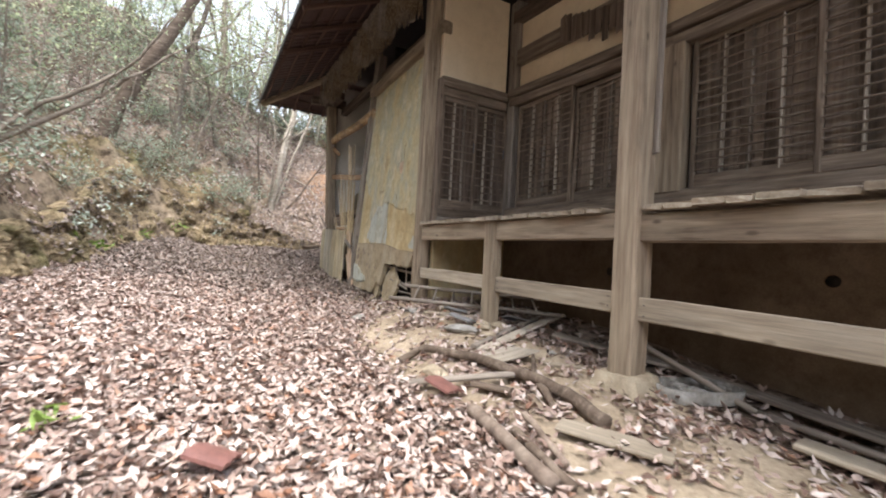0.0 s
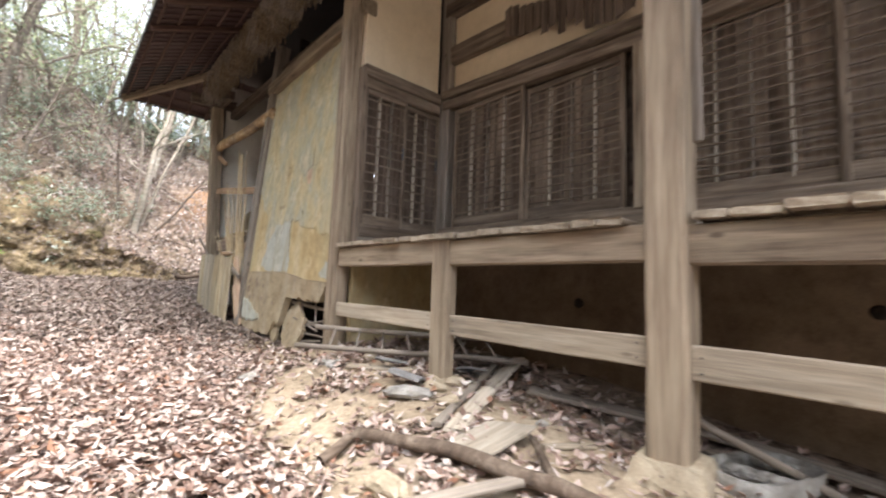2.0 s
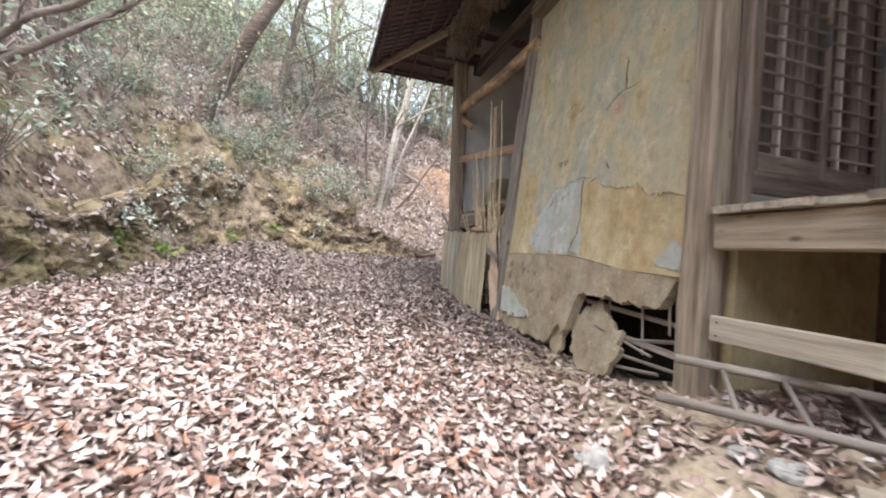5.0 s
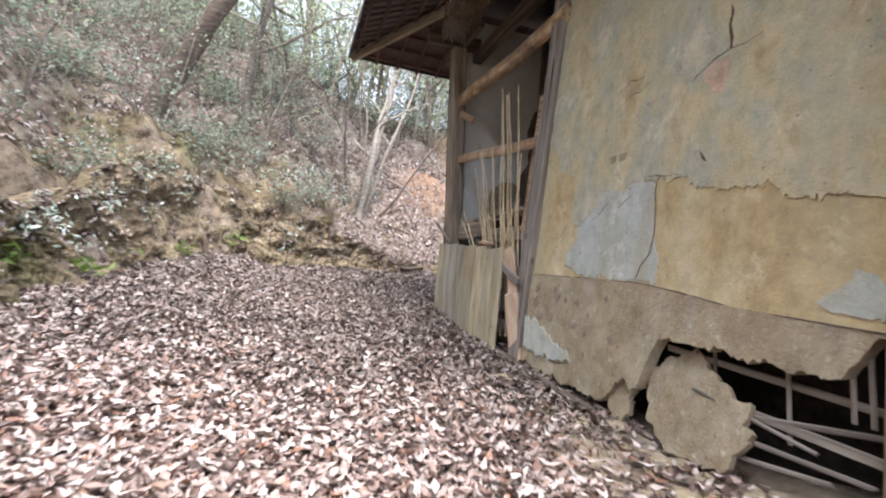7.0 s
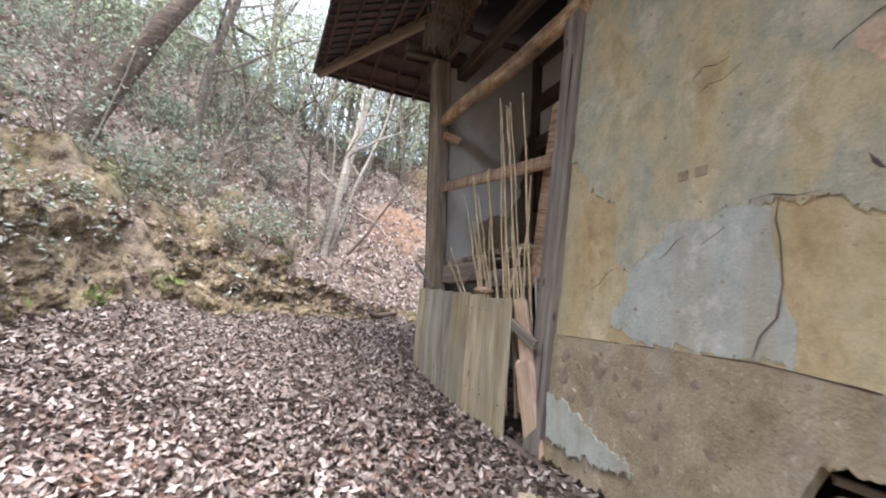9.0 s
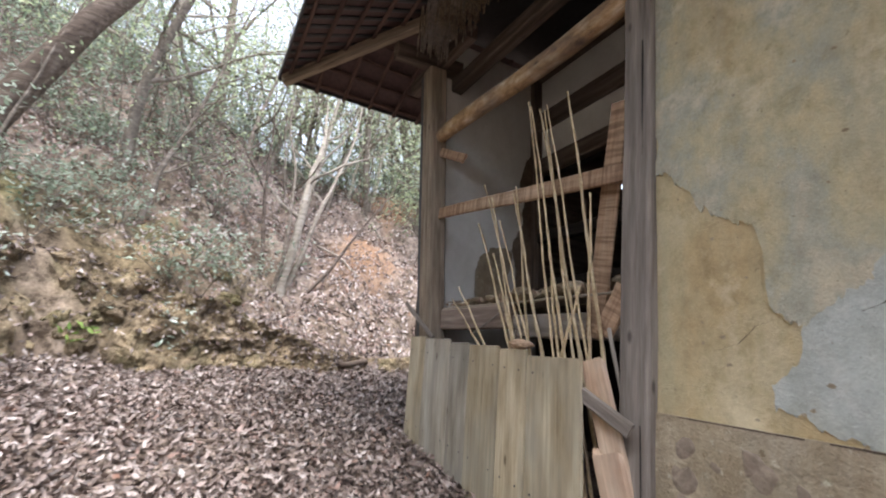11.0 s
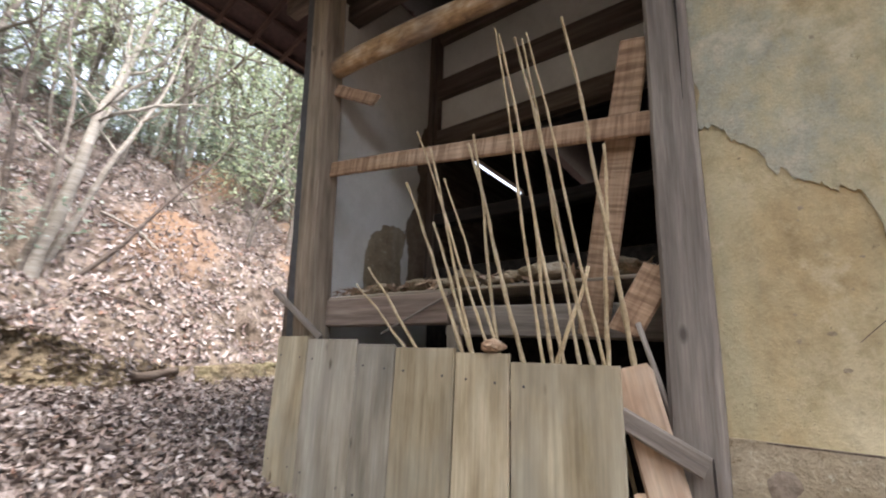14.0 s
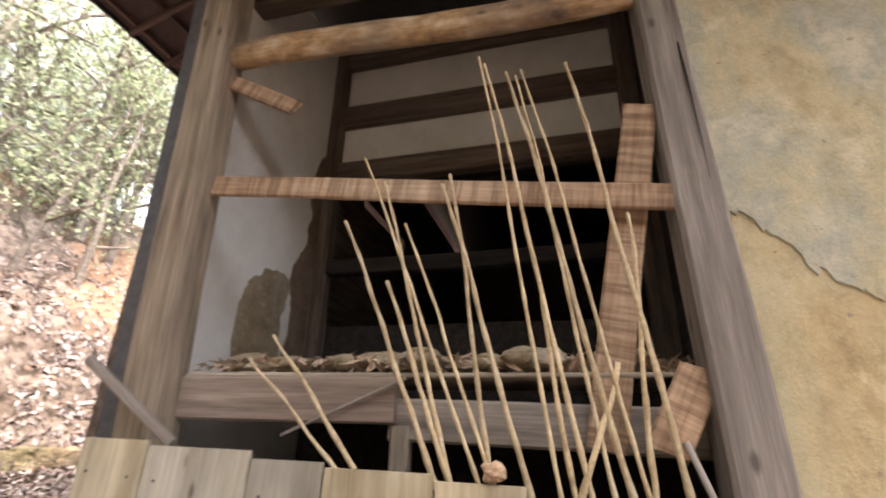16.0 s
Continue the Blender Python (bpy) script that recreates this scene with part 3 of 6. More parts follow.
def build_ground():
    nx, ny = len(GX), len(GY)
    verts = [(GX[i], GY[j], GZ[j, i]) for j in range(ny) for i in range(nx)]
    faces = [(j * nx + i, j * nx + i + 1, (j + 1) * nx + i + 1, (j + 1) * nx + i) for j in range(ny - 1) for i in range(nx - 1)]
    me = mesh_of("ground", verts, faces, True)
    col = me.color_attributes.new("soil", "FLOAT_COLOR", "POINT")
    data = []
    for x, y, z in verts:
        d = bank_dist(x, y)
        cut = (0.2 + 0.8 * smooth(-0.3, -2.5, x)) * smooth(0.0, 0.4, d) * smooth(3.4, 1.4, d + 0.8 * fbm(x, y, 0.6)) * (0.45 + 0.55 * smooth(-0.3, 0.3, fbm(x, y, 1.1, 3, 6.0)))
        red = smooth(-0.5, 1.0, x) * smooth(1.4, 2.6, d) * smooth(7.5, 5.5, d) * smooth(-0.25, 0.2, fbm(x, y, 0.5, 4, 5.0))
        data += [cut, bare(x, y), red, 1]
    col.data.foreach_set("color", data)
    return tagged(put("ground", me, M_GROUND), "brown woodland soil with sandy strip and mossy cut bank", "ground", kind="structure")


build_ground()


# the cut face of the bank: undercut, torn and crumbling, with roots hanging out of it
M_EARTH = bank_material()


def bank_point(a, h):
    """A point of the cut face; a runs along its foot, h from foot to lip."""
    k = 1.5
    x, y = -5.0 - k * math.log(a), 9.2 + k * math.log(1 - a)
    n = Vector((-a, 1 - a, 0)).normalized()
    H = bank_height(x, y) + 0.08
    hh = min(h, 1.0)
    z = gz(x - n.x * 0.3, y - n.y * 0.3) - 0.08 + (H + 0.06) * hh
    q = Vector((x * 1.1, y * 1.1, z * 1.25))
    d = 0.0 + (0.15 + 0.42 * H) * hh - 0.35 * fbm(x, y, 0.55, 4, 3.0) - 0.22 * fbm(x, y, 1.7, 3, 21.0)
    big = min(1.0, H / 0.9)
    cave = max(0.0, noise.noise(q * 1.1 + Vector((3, 1, 0))) + 0.15)
    d += 0.45 * big * cave * smooth(0.03, 0.2, hh) * smooth(0.75, 0.4, hh) * smooth(4.6, 2.6, x + y)
    d -= 0.05 * big * smooth(0.7, 0.95, hh)
    d -= 0.20 * big * noise.fractal(q * 1.6, 0.7, 2.1, 7) * smooth(0.0, 0.1, hh) + 0.07 * abs(noise.noise(q * 4.0)) + 0.03 * abs(noise.noise(q * 11.0))
    z += 0.10 * big * noise.fractal(q * 2.4 + Vector((9, 4, 2)), 0.8, 2.0, 4) * smooth(0.05, 0.2, hh)
    if h > 1:
        d += (h - 1) * 2.6
        z += 0.05 - (h - 1) * 0.9 + 0.04 * noise.fractal(q * 3.0, 0.8, 2.0, 4)
    return Vector((x, y, z)) + n * d


def build_bank():
    ts = [i / 620 for i in range(621)]
    rows = [i / 34 for i in range(35)] + [1.05, 1.12]
    aa = []
    for t in ts:
        s = -13.8 + 22.3 * t
        a = 1 / (1 + math.exp(s / 1.5))
        aa.append(min(0.99992, max(0.006, a)))
    verts = [bank_point(a, h) for a in aa for h in rows]
    m = len(rows)
    faces = [(i * m + r, i * m + r + 1, (i + 1) * m + r + 1, (i + 1) * m + r) for i in range(len(aa) - 1) for r in range(m - 1)]
    tagged(put("bank_face", mesh_of("bank_face", verts, faces), M_EARTH), "torn ochre earth bank with dark hollows and moss", "bank", kind="structure")
    rnd = random.Random(27)
    paths = []
    for i in range(150):
        a = 1 / (1 + math.exp(rnd.uniform(-5.5, 4.5) / 1.5))
        p = bank_point(a, rnd.uniform(0.75, 1.0))
        n = Vector((-a, 1 - a, 0)).normalized()
        d = (-n * 0.5 + Vector((rnd.gauss(0, 0.6), rnd.gauss(0, 0.6), -0.8))).normalized()
        r, path = rnd.uniform(0.003, 0.011), []
        for q in range(7):
            path.append((p.copy(), r * (1 - q / 8)))
            d = (d + Vector((rnd.gauss(0, 0.3), rnd.gauss(0, 0.3), -0.25))).normalized()
            p = p + d * rnd.uniform(0.04, 0.10)
        paths.append(path)
    root = thing("bank_roots", (-4.8, 6, 1.5), "thin bare roots hanging from the lip of the bank", "roots", kind="stuff")
    put("root", tube_mesh(paths, 5), M_STICK, root)
    g = np.random.default_rng(71)
    spot = [bank_point(1 / (1 + math.exp(rnd.uniform(-6, 5.5) / 1.5)), min(1.0, 0.15 + 0.95 * rnd.random() ** 0.6)) + Vector((rnd.gauss(0.02, 0.02), -0.03, 0.02)) for i in range(2000)]
    pos = np.array([tuple(q) for q in spot])
    nr = np.stack([g.normal(0.35, 0.5, len(pos)), g.normal(-0.35, 0.5, len(pos)), np.ones(len(pos))], 1)
    caught = thing("leaf_litter", (-4.8, 6, 1.5), "brown leaves caught on the face of the bank", "leaves", kind="stuff")
    put("leaf", leaves_mesh(pos, nr, g.uniform(0.06, 0.12, len(pos)), g, 0.42), M_SHADELITTER, caught)
    for i in range(26):
        p = bank_point(1 / (1 + math.exp(rnd.uniform(-4.5, 3.2) / 1.5)), rnd.uniform(0.35, 1.0))
        n = 16
        pos = np.array(p) + g.normal(0, 0.09, (n, 3)) + np.array([0.07, -0.07, 0.05])
        nr = np.stack([g.normal(0.3, 0.5, n), g.normal(-0.3, 0.5, n), np.ones(n)], 1)
        sprig = thing("seedling", p, "pale green leafy sprig growing out of the bank", "plant", "sprigs on the bank")
        put("foliage", leaves_mesh(pos, nr, g.uniform(0.07, 0.13, n), g, 0.4, 0.15), M_SHRUB, sprig)
        put("stem", tube_mesh([[(p, 0.005), (p + Vector((0.05, -0.05, 0.04)), 0.004), (p + Vector((0.09, -0.09, 0.1)), 0.002)]], 5), M_STICK, sprig)


build_bank()


# ---- the house: posts, deck, walls, roof ----
def column_sheet(name, us, low, high, rows, depth, place, mat, parent=None, label=""):
    """A plate whose lower and upper edges follow low(u) and high(u); place(u, z, d) gives the point d deep."""
    verts, faces = [], []
    nu = len(us)
    for d in (0, depth):
        for u in us:
            a, b = low(u), high(u)
            for r in range(rows + 1):
                verts.append(place(u, a + (b - a) * r / rows, d))
    k, half = rows + 1, nu * (rows + 1)
    for i in range(nu - 1):
        for r in range(rows):
            a, b, c, d = i * k + r, (i + 1) * k + r, (i + 1) * k + r + 1, i * k + r + 1
            faces.append((a, d, c, b))
            faces.append((half + a, half + b, half + c, half + d))
        for r in (0, rows):
            a, b = i * k + r, (i + 1) * k + r
            faces.append((a, b, half + b, half + a) if r == 0 else (b, a, half + a, half + b))
    for i in (0, nu - 1):
        for r in range(rows):
            a, b = i * k + r, i * k + r + 1
            faces.append((b, a, half + a, half + b) if i == 0 else (a, b, half + b, half + a))
    return put(name, mesh_of(name, verts, faces), mat, parent, None, label)


def table(rows, rough=0.0, freq=9.0, seed=0.0):
    return lambda u: lerp_table(u, rows) + rough * (fbm(u, seed, freq, 4) + 0.6 * fbm(u, seed + 5, freq * 5, 3))


def front(u, z, d):
    return (-0.04 + 0.075 * (z - 1.0) + d + 0.012 * fbm(u, z, 0.8, 3), u, z)


def upright(name, x, y, z0, z1, w, d, mat, label, cat="post", lean=(0, 0), **kw):
    """A standing post, its base at (x, y, z0)."""
    ob = timber(name, (x, y, z0), (x + lean[0], y + lean[1], z1), d, w, mat, None, up=(1, 0, 0), **kw)
    return tagged(ob, label, cat)


# posts along the front
upright("veranda_post", -0.01, -3.87, 0.03, 5.6, 0.215, 0.215, M_POST, "tall square weathered veranda post on a base stone", wob=0.006, bevel=0.02)
upright("veranda_post", -0.03, -2.03, 0.0, 1.30, 0.13, 0.20, M_POST, "short square weathered post under the veranda deck", wob=0.005, bevel=0.015)
upright("veranda_post", 0.02, -7.4, -0.3, 5.6, 0.19, 0.19, M_POST, "tall square weathered veranda post further along the deck")
upright("corner_post", 0.025, -0.06, 0.05, 5.3, 0.21, 0.2, M_POST, "weathered corner post between veranda and plaster wall", wob=0.006, bevel=0.02)
upright("wall_post", -0.075, 3.05, 0.1, 5.2, 0.20, 0.20, M_GREY, "cracked grey leaning wall post beside the open bay", lean=(0.36, -0.07), wob=0.006, bevel=0.018)
upright("end_post", 0.12, 5.74, 0.2, 4.75, 0.23, 0.22, M_POST, "weathered leaning end post of the open bay", lean=(-0.2, 0.03), wob=0.006, bevel=0.02)
upright("end_post_board", 0.14, 5.92, 0.2, 4.75, 0.20, 0.12, M_MAGNET, "dark slate-coloured board capping the end wall", "board", lean=(-0.2, 0.03))


def base_stone(x, y, z, w, h):
    """A rough-hewn base stone, wider at its foot."""
    bm = bmesh.new()
    bmesh.ops.create_cube(bm, size=1)
    bmesh.ops.subdivide_edges(bm, edges=bm.edges[:], cuts=5, use_grid_fill=True)
    for v in bm.verts:
        s = 1.0 - 0.32 * (v.co.z + 0.5)
        v.co = Vector((v.co.x * w * s, v.co.y * w * s, v.co.z * h))
        v.co += Vector((fbm(v.co.y + x, v.co.z, 7), fbm(v.co.x + y, v.co.z, 7), fbm(v.co.x, v.co.y + y, 7))) * 0.016
    me = bpy.data.meshes.new("base_stone")
    bm.to_mesh(me)
    bm.free()
    return tagged(put("base_stone", me, M_STONE, None, pose(x, y, z, 0, 0, 8)), "rough tan base stone under a veranda post", "stone")


base_stone(-0.01, -3.87, -0.075, 0.47, 0.24)
base_stone(-0.02, -2.03, 0.06, 0.30, 0.2)

# deck, its edge beams and the lower rails
deck = thing("veranda_deck", (0.7, -4, 1.3), "worn plank deck of the veranda with a ragged edge", "deck")
rnd = random.Random(5)
y = -0.22
while y > -9.6:
    w = rnd.uniform(0.16, 0.24)
    x0 = -0.12 + rnd.uniform(-0.025, 0.03)
    timber("plank", (0.14 if -4.05 < y - w / 2 < -3.69 else x0, y - w / 2, 1.322 + 0.022 * smooth(-3.6, -0.2, y) + rnd.uniform(-0.006, 0.006)), (1.44, y - w / 2, 1.318), w - 0.006, 0.045, M_RAIL, deck, seg=6, ragged=0.02, wob=0.004, bevel=0.01)
    y -= w
for a, b, z in ((-0.21, -2.03, 1.205), (-2.032, -3.75, 1.19), (-3.98, -7.3, 1.165), (-7.5, -9.6, 1.165)):
    tagged(timber("veranda_beam", (-0.0, b, z), (-0.0, a, z), 0.12, 0.215, M_POST, None, wob=0.006, bevel=0.012), "weathered edge beam under the veranda deck", "beam", "edge beams of the veranda")
rail_nail = timber_mesh(0.008, 0.014, 0.014, round_=True, seg=1)
for a, b, z, h in ((-0.21, -1.92, 0.608, 0.158), (-2.14, -3.75, 0.583, 0.17), (-3.98, -7.3, 0.545, 0.18)):
    rail = tagged(timber("lower_rail", (-0.03, b, z - 0.006), (-0.03, a, z), 0.045, h, M_RAIL, None, wob=0.005, bevel=0.008), "pale board rail nailed low between veranda posts", "rail", "low rails of the veranda")
    for yy in (a - 0.05, b + 0.05):
        for zz in (z - 0.04, z + 0.04):
            put("nail", rail_nail, M_DARKIRON, rail, pose(-0.058, yy, zz))
tagged(timber("post_strip", (0.05, -3.995, 1.75), (0.07, -3.995, 2.95), 0.035, 0.05, M_GREY, None, wob=0.006, up=(0, 1, 0)), "pale torn wooden strip nailed to the tall post", "strip")

# wall under the deck; the dimness there is put into its clay colour
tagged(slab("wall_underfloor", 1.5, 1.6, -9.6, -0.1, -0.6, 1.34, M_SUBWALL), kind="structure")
tagged(slab("wall_underfloor_side", 0.15, 1.5, -0.2, -0.1, -0.3, 1.3, M_CLAY), kind="structure")
# vent openings drawn as black discs, their inner darkness in the colour
for y, z in ((-4.6, 0.835), (-2.42, 0.79)):
    tagged(timber("floor_vent", (1.485, y, z), (1.505, y, z), 0.1, 0.1, M_GLOOM, None, round_=True, seg=1), "small round black vent hole in the underfloor wall", "vent")

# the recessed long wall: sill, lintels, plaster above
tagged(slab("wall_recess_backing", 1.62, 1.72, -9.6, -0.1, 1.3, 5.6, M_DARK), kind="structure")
timber_rows = ((1.50, 1.40, 0.16, 0.16, M_GREY, "dark floor sill beam of the long window wall"), (1.49, 1.62, 0.14, 0.2, M_LATT, "grooved window sill of the long wall"),
               (1.48, 3.49, 0.15, 0.13, M_LATT, "grooved window lintel of the long wall"), (1.46, 3.635, 0.18, 0.12, M_LATT, "upper lintel moulding of the long wall"),
               (1.50, 4.24, 0.13, 0.26, M_LATT, "dark tie beam across the plaster of the long wall"), (1.48, 4.93, 0.16, 0.2, M_DARK, "dark wall plate under the roof"))
for x, z, w, h, mat, lab in timber_rows:
    sag = 0.14 if z > 3 else 0.0
    tagged(timber("wall_beam", (x, -3.18, z - sag), (x, -0.28, z), w, h, mat, None, wob=0.004), lab, "beam", "beams of the long wall")
    tagged(timber("wall_beam", (x, -9.6, z - sag), (x, -3.18, z - sag), w, h, mat, None, wob=0.004), lab, "beam", "beams of the long wall")
for k, (za, zb) in enumerate(((3.72, 4.05), (4.21, 4.83))):
    tagged(slab("wall_recess_plaster_%d" % (k + 1), 1.53, 1.61, -9.6, -0.28, za - 0.18, zb, M_CREAM), kind="structure")
brk = thing("broken_board", (1.4, -1.5, 4.2), "dark broken boards hanging across the upper plaster", "board")
rnd = random.Random(11)
for i in range(15):
    yy = -1.45 - i * 0.11
    timber("slat", (1.42, yy, 4.40 - 0.03 * i + 0.02 * rnd.random()), (1.42, yy, 3.98 + 0.14 * rnd.random() - 0.03 * i), 0.10, 0.02, M_DARK, brk, up=(1, 0, 0), seg=3, ragged=0.06)
tagged(timber("recess_post", (1.52, -0.28, 1.34), (1.52, -0.28, 5.2), 0.2, 0.2, M_GREY, None, up=(1, 0, 0)), "dark brown post in the inner corner of the veranda", "post")
tagged(timber("recess_post", (1.48, -3.17, 1.7), (1.48, -3.17, 3.30), 0.16, 0.3, M_POST, None, up=(0, 1, 0)), "broad weathered board post between window panels", "post")


def lattice_panel(name, label, cat, width, height, bars, mullions, group="", backing=None):
    """A sliding panel along local X, standing on local Z=0, facing local -Y: stiles, rails, thin bars, boards behind."""
    root = thing(name, (0, 0, 0), label, cat, group)
    t = 0.05
    for x in (t / 2, width - t / 2):
        timber("stile", (x, 0, 0), (x, 0, height), 0.06, 0.045, M_LATT, root, up=(0, 1, 0), seg=4)
    for z, h in ((0.07, 0.14), (height - 0.035, 0.07)):
        timber("rail", (t, 0, z), (width - t, 0, z), 0.034, h, M_LATT, root, seg=3)
    rnd = random.Random(len(bpy.data.objects))
    for i in range(bars):
        z = 0.14 + (height - 0.21) * (i + 0.5) / bars
        timber("bar", (t * 0.8, -0.012, z + rnd.uniform(-0.008, 0.008)), (width - t * 0.8, -0.012, z + rnd.uniform(-0.012, 0.012)), 0.016, 0.02, M_LATT, root, seg=3, wob=0.004)
    for i in range(mullions):
        x = t + (width - 2 * t) * (i + 1) / (mullions + 1)
        timber("mullion", (x, 0.012, 0.1), (x, 0.012, height - 0.05), 0.02, 0.055, M_PALE if i % 2 == 0 else M_GREY, root, up=(0, 1, 0), seg=3)
    nb = max(3, int(width / 0.22))
    for i in range(nb):
        x0, x1 = t * 0.7 + (width - t * 1.4) * i / nb, t * 0.7 + (width - t * 1.4) * (i + 1) / nb
        timber("backing_board", ((x0 + x1) / 2, 0.045 + 0.004 * (i % 2), 0.08), ((x0 + x1) / 2, 0.045 + 0.004 * (i % 2), height - 0.03), 0.015, x1 - x0 - 0.004, backing or M_BOARD, root, up=(1, 0, 0), seg=3)
    return root


# panels along the long wall (the local -Y side turns to world -X)
for y, h, x, bars in ((-0.50, 1.66, 1.47, 16), (-1.70, 1.58, 1.51, 16)):
    p = lattice_panel("lattice_window", "weathered wooden lattice window panel with thin bars", "window", 1.2, h, bars, 3, "lattice windows of the veranda")
    p.matrix_basis = pose(x, y, 1.72, 0, 0, -90)
p1 = lattice_panel("lattice_window", "weathered wooden lattice window panel with thin bars", "window", 1.12, 1.58, 15, 3, "lattice windows of the veranda")
p1.matrix_basis = pose(1.51, -3.37, 1.72, 0, 0, -90)
for x, y in ((1.46, -4.46), (1.51, -5.56), (1.46, -6.66)):
    copy_thing(p1, pose(x, y, 1.72, 0, 0, -90))
# black strip added where the window gap is only dark
tagged(timber("gap_board", (1.58, -3.34, 1.72), (1.58, -3.34, 3.30), 0.02, 0.07, M_MAGNET, None, up=(0, 1, 0)), "added black strip standing in for the dark gap of a window", "board")

# the short wall with the lattice door, facing down the veranda
tagged(slab("wall_door_plaster", 0.14, 1.37, -0.21, -0.12, 3.66, 5.2, M_CREAM), kind="structure")
for z, h, w, mat, lab in ((3.575, 0.15, 0.16, M_LATT, "upper lintel over the lattice door"), (3.42, 0.14, 0.13, M_LATT, "grooved lintel over the lattice door"),
                          (1.56, 0.16, 0.13, M_LATT, "grooved sill under the lattice door"), (1.41, 0.14, 0.15, M_GREY, "threshold board under the lattice door")):
    tagged(timber("door_beam", (0.14, -0.2, z), (1.37, -0.2, z), w, h, mat, None), lab, "beam")
# dark backing boards stand in for the unlit space behind the open lattice
d1 = lattice_panel("lattice_door", "weathered wooden lattice sliding door with thin bars", "door", 0.66, 1.73, 13, 2, "lattice doors", M_DARK)
timber("handle", (0.60, -0.032, 0.93), (0.60, -0.032, 1.08), 0.015, 0.035, M_MAGNET, [c for c in d1.children if c.name.startswith("stile")][1], up=(0, 1, 0), label="black iron handle")
d1.matrix_basis = pose(0.15, -0.235, 1.62)
d2 = copy_thing(d1, pose(0.775, -0.185, 1.62))

# the plaster wall
wall_low = table(((0.0, 0.94), (0.06, 0.9), (0.14, 0.77), (0.22, 0.68), (0.43, 0.66), (0.68, 0.68), (0.91, 0.69), (1.2, 0.68), (1.27, 0.58), (1.36, 0.30), (1.42, 0.28), (1.48, 0.36), (1.55, 0.3), (1.66, 0.12), (2.23, 0.12), (2.9, 0.16)), 0.04, 7)
SEAM = ((0.0, 0.90), (0.07, 0.905), (0.72, 0.94), (1.1, 1.0), (1.45, 1.04), (2.1, 1.045), (2.9, 1.05))
seam = table(SEAM)
us = list(np.arange(0.0, 2.941, 0.015))
tagged(column_sheet("wall_front_plaster", us, seam, lambda u: 4.34 - 0.05 * u / 2.9, 40, 0.1, front, M_CLAY), kind="structure")
foot = lambda u, z, d: (front(u, z, d)[0] - 0.012 + 0.012 * fbm(u, z, 3, 4), front(u, z, d)[1], z)
FOOT = tagged(column_sheet("wall_front_foot", us, lambda u: min(wall_low(u), seam(u) - 0.02), lambda u: seam(u) + 0.004, 14, 0.1, foot, M_FOOTCLAY), kind="structure")
tagged(column_sheet("seam_batten", us, lambda u: seam(u) - 0.004, lambda u: seam(u) + 0.002 + 0.003 * fbm(u, 2.0, 6, 3), 1, 0.02, lambda u, z, d: (front(u, z, d)[0] - 0.012, u, z), M_STICK), "thin dark seam lip across the plaster wall", "batten")


def coat(name, rows_low, rows_high, mat, label, lift=0.006, rough=0.035, seed=0.0):
    lo0, hi = table(rows_low, rough * 1.3, 9, seed), table(rows_high, rough * 1.3, 9, seed + 3)
    lo = lambda u: lo0(u) + 0.022 * fbm(u, seed, 26, 5) + 0.03 * max(0, noise.noise((u * 17, seed, 1.0)))
    u0, u1 = rows_low[0][0], rows_low[-1][0]
    n = int((u1 - u0) / 0.009)
    place = lambda u, z, d: (front(u, z, 0)[0] - lift + d * 0.98, front(u, z, 0)[1] + 0.035 * fbm(z, u, 4, 4, seed), z)
    safe = lambda u: max(hi(u), lo(u) + 0.004)
    return tagged(column_sheet(name, [u0 + (u1 - u0) * i / n for i in range(n + 1)], lo, safe, 60, lift + 0.004, place, mat), label, "plaster")


COAT = coat("plaster_coat", ((0.05, 1.50), (0.12, 1.51), (0.44, 1.54), (0.61, 1.63), (0.93, 1.66), (1.2, 1.77), (1.5, 1.80), (1.95, 1.76), (2.1, 1.62), (2.24, 1.50), (2.36, 1.56), (2.40, 1.98), (2.53, 2.05), (2.65, 2.12), (2.69, 2.22), (2.84, 2.40), (2.93, 2.44)),
     ((0.05, 4.32), (2.93, 4.28)), M_COAT, "pale flaking plaster coat on the upper wall", 0.010, 0.03, 1.0)
PATCH = coat("plaster_patch", ((1.30, 1.045), (1.5, 1.045), (2.1, 1.06), (2.28, 1.09), (2.36, 1.16)), ((1.30, 1.2), (1.36, 1.3), (1.40, 1.78), (1.5, 1.82), (2.0, 1.80), (2.14, 1.66), (2.24, 1.50), (2.26, 1.4), (2.36, 1.24)), M_GREYCOAT, "blue-grey plaster patch on the ochre wall", 0.007, 0.03, 4.0)
coat("plaster_patch", ((0.06, 0.95), (0.2, 0.96), (0.32, 1.0)), ((0.06, 1.12), (0.18, 1.16), (0.32, 1.02)), M_GREYCOAT, "pale broken plaster flake near the corner post", 0.008, 0.02, 9.0)
coat("plaster_patch", ((2.1, 0.3), (2.5, 0.28), (2.93, 0.3)), ((2.1, 0.34), (2.5, 0.5), (2.93, 0.62)), M_GREYCOAT, "pale damp plaster patch low on the wall", 0.03, 0.04, 12.0)
coat("clay_scar", ((0.90, 2.28), (1.0, 2.30), (1.10, 2.42)), ((0.90, 2.51), (1.0, 2.51), (1.10, 2.50)), M_PEACH, "orange bare clay scar in the plaster", 0.014, 0.012, 15.0)


